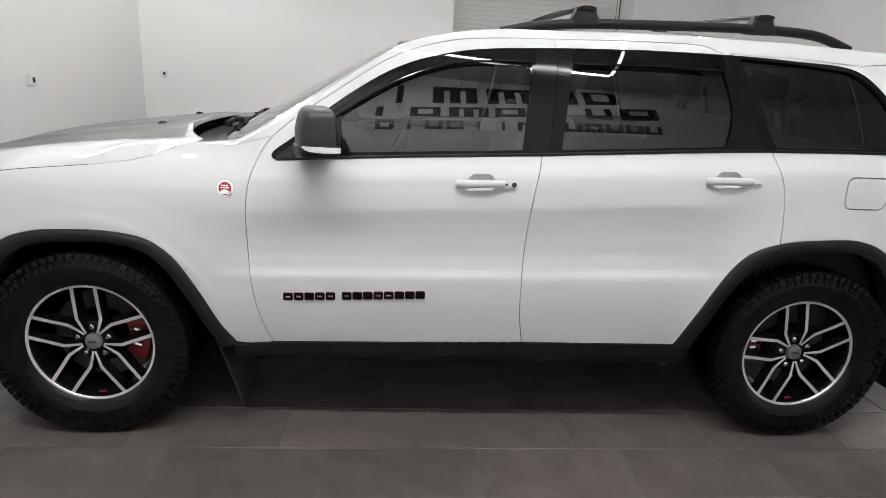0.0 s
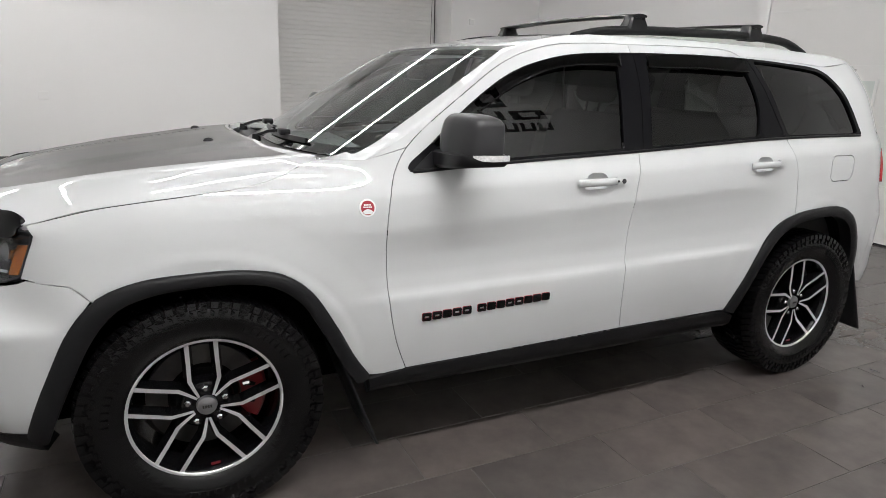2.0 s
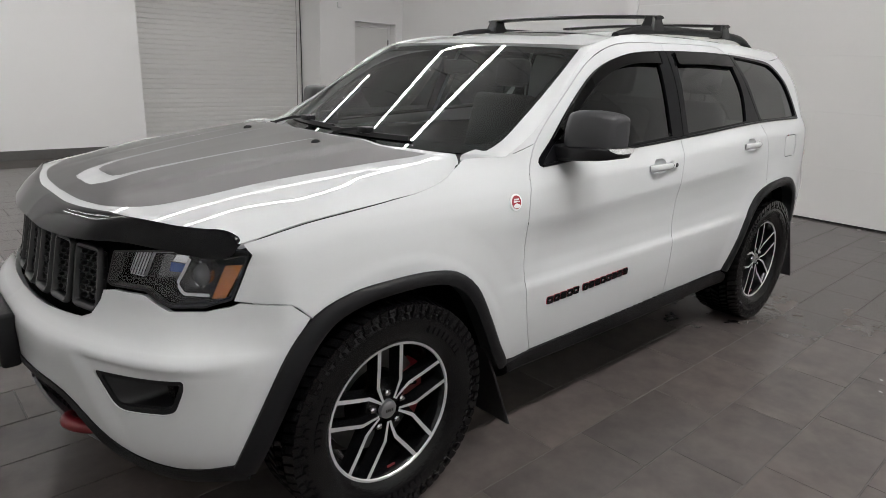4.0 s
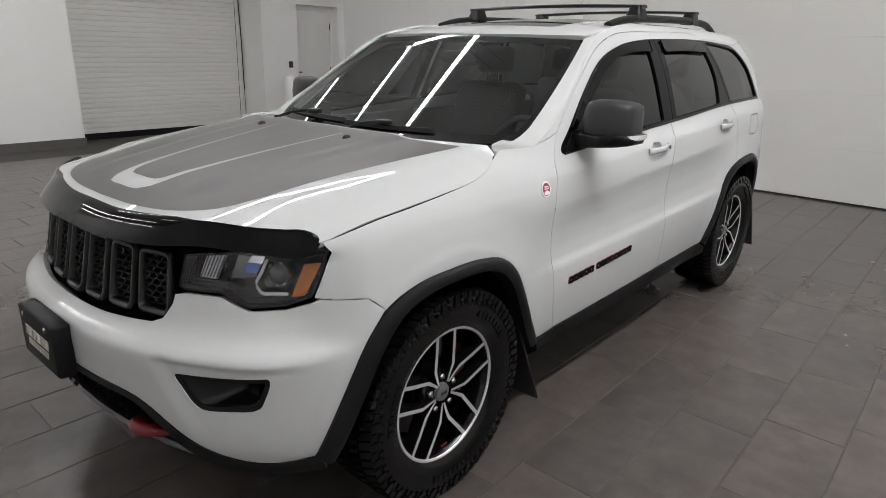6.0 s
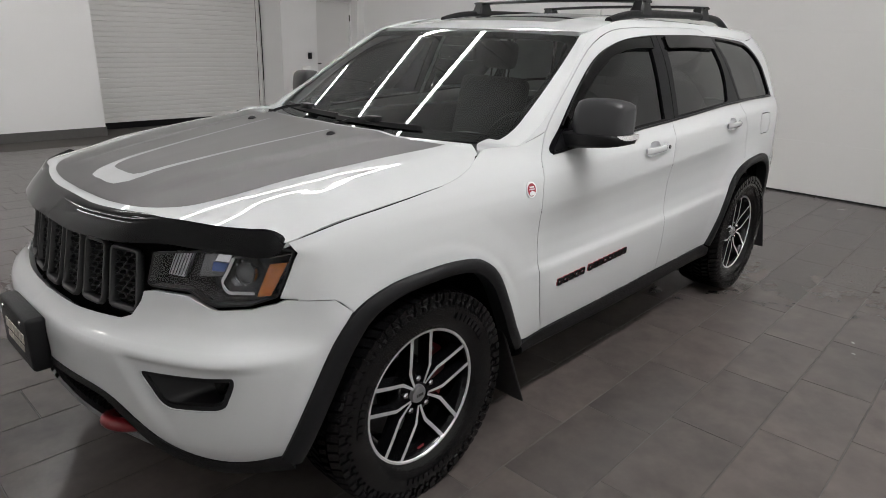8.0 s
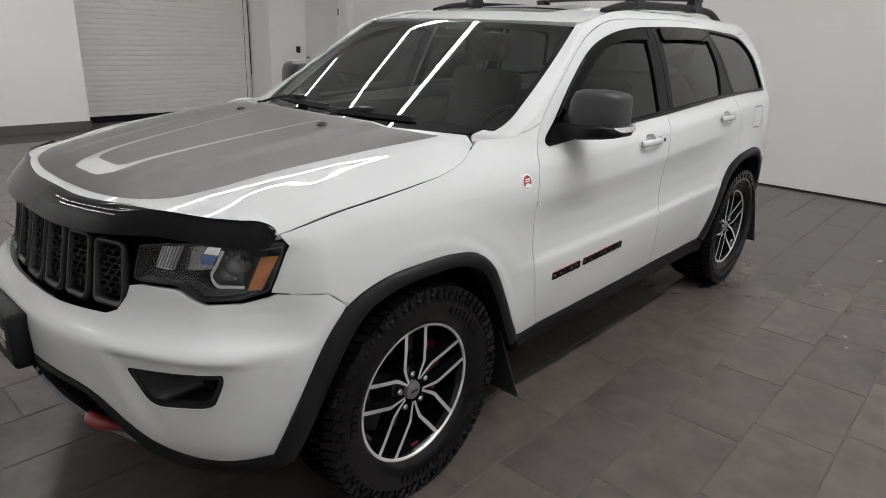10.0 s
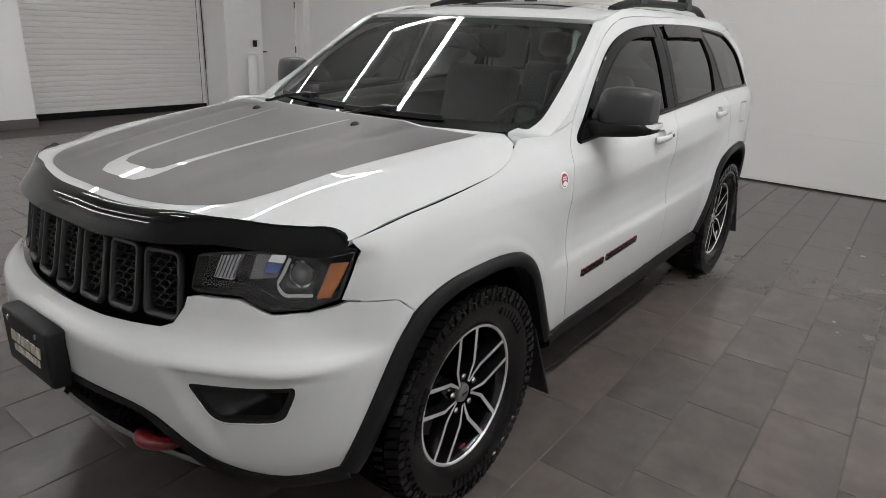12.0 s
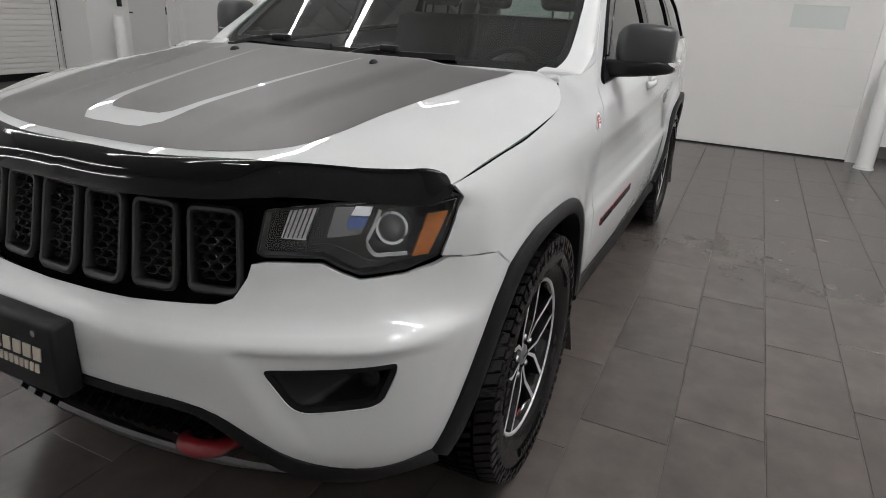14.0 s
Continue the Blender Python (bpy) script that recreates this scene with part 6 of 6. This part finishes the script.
        fs.extend([(k, k + 1, k + 5, k + 4), (k + 1, k + 2, k + 6, k + 5), (k + 2, k + 3, k + 7, k + 6), (k, k + 3, k + 2, k + 1), (k + 4, k + 5, k + 6, k + 7)])
    tagged(raw("tread", (vs, fs), RUBBER, tyre, "chunky black tread blocks", 20), kind="stuff")
    # raised plain bars where the sidewall carries lettering
    vs, fs = [], []
    for a0, count in ((0.5, 8), (2.6, 7), (4.4, 9)):
        for i in range(count):
            a = a0 + i * 0.085
            k = len(vs)
            for aa in (a, a + 0.058):
                for r in (0.286, 0.310):
                    for y in (-0.086, -0.0925):
                        vs.append(Vector((r * math.cos(aa), y, r * math.sin(aa))))
            fs.extend([(k + 1, k + 3, k + 7, k + 5), (k, k + 1, k + 5, k + 4), (k + 2, k + 6, k + 7, k + 3), (k, k + 2, k + 3, k + 1), (k + 4, k + 5, k + 7, k + 6)])
    raw("sidewall_relief", (vs, fs), RUBBER, tyre, "raised black bars on the sidewall", 20)["kind"] = "stuff"
    # rim: barrel, bright lip
    raw("rim", revolve([(RB + 0.001, -0.056), (RB - 0.004, -0.058), (RB - 0.010, -0.052), (RB - 0.016, -0.030), (RB - 0.022, 0.0), (RB - 0.03, 0.12), (RB, 0.15)], 72), RIMBLK, hub, "gloss black rim barrel", 40)
    raw("rim_lip", revolve([(RB + 0.003, -0.0575), (RB + 0.001, -0.0605), (RB - 0.006, -0.0605), (RB - 0.009, -0.056)], 72), ALLOY, hub, "bright machined rim lip", 40)
    rr = math.radians(turn)
    for kk in range(5):
        th = rr + kk * 2 * math.pi / 5
        e, f = Vector((math.cos(th), 0, math.sin(th))), Vector((-math.sin(th), 0, math.cos(th)))
        for s in (-1, 1):
            line = [(0.240, 0.0436, -0.055), (0.165, 0.0440, -0.051), (0.100, 0.0455, -0.046), (0.066, 0.0335, -0.042), (0.036, 0.0215, -0.040)]
            wid = [0.0072, 0.0066, 0.0064, 0.0050, 0.0040]
            pts = [(e * r + f * (s * l), y) for r, l, y in line]
            v1, f1, v2, f2 = [], [], [], []
            for i, (p, y) in enumerate(pts):
                t = (pts[min(i + 1, 4)][0] - pts[max(i - 1, 0)][0]).normalized()
                nrm = Vector((t.z, 0, -t.x))
                w_ = wid[i]
                v1 += [p + nrm * w_ + Vector((0, y, 0)), p - nrm * w_ + Vector((0, y, 0))]
                v2 += [p + nrm * (w_ + 0.0005) + Vector((0, y + 0.0008, 0)), p - nrm * (w_ + 0.0005) + Vector((0, y + 0.0008, 0)), p - nrm * (w_ + 0.010) + Vector((0, y + 0.045, 0)), p + nrm * (w_ + 0.010) + Vector((0, y + 0.045, 0))]
            for i in range(4):
                f1.append((2 * i, 2 * i + 1, 2 * i + 3, 2 * i + 2))
                for k in range(4):
                    f2.append((4 * i + k, 4 * i + (k + 1) % 4, 4 * i + 4 + (k + 1) % 4, 4 * i + 4 + k))
            sp = raw("spoke", (v2, f2), RIMBLK, hub, "gloss black spoke flank", 10)
            raw("spoke_face", (v1, f1), ALLOY, sp, "machined silver spoke face", 4)
        c = e * 0.062 + Vector((0, -0.030, 0))
        raw("wheel_nut", tube([c + Vector((0, 0.02, 0)), c + Vector((0, -0.006, 0)), c + Vector((0, -0.011, 0))], [0.0115, 0.0115, 0.007], 6), CHROME, hub, "chrome wheel nut", 30)
    raw("hub_plate", revolve([(0.001, -0.024), (0.050, -0.024), (0.078, -0.018), (0.092, 0.004), (0.092, 0.03)], 40), RIMBLK, hub, "gloss black hub", 40)
    cap = raw("hub_cap", revolve([(0.001, -0.044), (0.022, -0.043), (0.0305, -0.039), (0.033, -0.030), (0.033, -0.02)], 32), CAPM, hub, "silver hub cap", 40)
    for i in range(4):
        part("cap_mark", box_bm(-0.015 + i * 0.008, -0.0095 + i * 0.008, -0.0448, -0.0425, -0.005, 0.005), STEEL, cap, "plain mark")
    # brake
    raw("disc_hat", revolve([(0.001, 0.035), (0.108, 0.035), (0.115, 0.045), (0.115, 0.08)], 40), RIMBLK, hub, "black disc hat", 40)
    raw("brake_disc", revolve([(0.115, 0.055), (0.182, 0.055), (0.182, 0.085), (0.115, 0.085)], 48), STEEL, hub, "steel brake disc", 30)
    if at.translation.x < 0:
        spans = ((-32, 27),)
    else:
        spans = ((165, 192),)
    for a0, a1 in spans:
        vs, fs = [], []
        seg = 8
        for i in range(seg + 1):
            a = radians(a0 + (a1 - a0) * i / seg)
            for r, y in ((0.118, 0.030), (0.195, 0.030), (0.205, 0.045), (0.205, 0.10), (0.130, 0.10)):
                vs.append(Vector((r * math.cos(a), y, r * math.sin(a))))
        for i in range(seg):
            for k in range(5):
                fs.append((i * 5 + k, i * 5 + (k + 1) % 5, i * 5 + 5 + (k + 1) % 5, i * 5 + 5 + k))
        fs += [tuple(range(5)), tuple(range(seg * 5, seg * 5 + 5))]
        cal = raw("caliper", (vs, fs), RED, hub, "red brake caliper", 30)
        for i in range(2):
            a = radians(a0 + (a1 - a0) * (0.3 + 0.4 * i))
            c = Vector((0.148 * math.cos(a), 0.026, 0.155 * math.sin(a)))
            raw("caliper_clip", tube([c + Vector((-0.022, 0, 0.004)), c + Vector((-0.004, -0.004, 0.008)), c + Vector((0.016, 0, -0.002))], [0.010, 0.012, 0.008], 8), CHROME, cal, "bright steel clip")
    # small red mark on the rim's inside
    a = radians(-88)
    for i in range(2):
        c = Vector((0.219 * math.cos(a + i * 0.07), -0.036, 0.219 * math.sin(a + i * 0.07)))
        part("rim_mark", box_bm(c.x - 0.007, c.x + 0.007, c.y - 0.002, c.y + 0.002, c.z - 0.004, c.z + 0.004), RED, hub, "small red mark")
    return hub


wheel(pose(-1.4575, -0.902, 0.385), 92, 1)
wheel(pose(1.4575, -0.902, 0.385), 101, 1)
wheel(pose(-1.4575, 0.902, 0.385, 0, 0, 180), 94, -1)
wheel(pose(1.4575, 0.902, 0.385, 0, 0, 180), 101, -1)

# ---- dark lettered sign on the wall behind, as plain blocks ----
sign = empty("wall_sign", pose(0, -4.2, 0), "large black lettering blocks on a white wall", "sign")


def sign_block(x, z, wd, h, form):
    """One plain block of the sign: its outer edge at x, running to lower x."""
    t, b = wd * 0.25, h * 0.22
    bm = box_bm(x - wd, x - wd + t, 0.0, 0.012, z, z + h)
    if form != "bar":
        box_bm(x - t, x, 0.0, 0.012, z, z + h, bm=bm)
    if form in ("ring", "cup"):
        box_bm(x - wd + t * 0.9, x - t * 0.9, 0.0, 0.011, z, z + b, bm=bm)
    if form in ("ring", "arch", "comb"):
        box_bm(x - wd + t * 0.9, x - t * 0.9, 0.0, 0.011, z + h - b, z + h, bm=bm)
    if form == "comb":
        box_bm(x - wd * 0.62, x - wd * 0.38, 0.0, 0.0115, z, z + h * 0.9, bm=bm)
    part("block", bm, SIGNM, sign)


for z, h, x, row in ((4.36, 0.56, 2.02, (("ring", 0.50), ("cup", 0.52), ("comb", 0.66), ("comb", 0.66), ("bar", 0.62), ("bar", 0.70))),
                     (3.93, 0.28, 2.45, (("ring", 0.58), ("cup", 0.37), ("bar", 0.62), ("ring", 0.42), ("comb", 0.56), ("ring", 0.42), ("bar", 0.60), ("bar", 0.6), ("cup", 0.36), ("ring", 0.38))),
                     (3.68, 0.15, 2.45, (("cup", 0.24),) * 3 + (("ring", 0.24), ("cup", 0.24), ("comb", 0.26), ("comb", 0.26), ("bar", 0.26), ("bar", 0.3), ("ring", 0.24), ("cup", 0.24), ("bar", 0.3), ("ring", 0.24)))):
    for form, wd in row:
        sign_block(x, z, wd * (0.82 if form != "bar" else 0.5), h, form)
        x -= wd

# ---- floor: joint bed and tiles ----
TX_, TY_ = 0.6045, 0.3055
bed = slab("floor", (-4.75, -4.4, -0.12), (5.8, 9.3, -0.0025), GROUT, "dark grey-brown porcelain tile floor with thin joints", "floor")


def tile_data(g=0.0022, b=0.0011):
    vs, fs = [], []
    x, y = TX_ / 2 - g, TY_ / 2 - g
    for q, z in ((0, -0.02), (0, -b), (b, 0)):
        vs += [(-x + q, -y + q, z), (x - q, -y + q, z), (x - q, y - q, z), (-x + q, y - q, z)]
    for r in (0, 4):
        fs += [(r + i, r + (i + 1) % 4, r + 4 + (i + 1) % 4, r + 4 + i) for i in range(4)]
    return vs, fs + [(8, 9, 10, 11)]


tv, tf = tile_data()
tile_mesh = mesh_of("tile", tv, tf, TILE)
cells = []
for r in range(-26, 17):
    yc = -1.036 - TY_ * (r - 0.5)
    shift = (0.073 + 0.19 * (r - 1)) % TX_
    for k in range(-10, 11):
        xc = shift + (k + 0.5) * TX_
        if -4.85 < xc < 5.9 and -4.4 < yc < 9.1:
            cells.append((xc, yc))
near = lambda c: max(abs(c[0] - 0.6) / 3.4, abs(c[1] + 1.0) / 2.1)
cells.sort(key=near)
for xc, yc in cells[:290]:
    ob = new("tile", tile_mesh)
    ob.parent = bed
    ob.location = (xc, yc, 0)
vs, fs = [], []
for xc, yc in cells[290:]:
    k = len(vs)
    vs += [(x + xc, y + yc, z) for x, y, z in tv]
    fs += [tuple(i + k for i in f) for f in tf]
rest = link("tile_field", mesh_of("tile_field", vs, fs, TILE), bed, "grey porcelain tiles")
tagged(rest, kind="stuff")
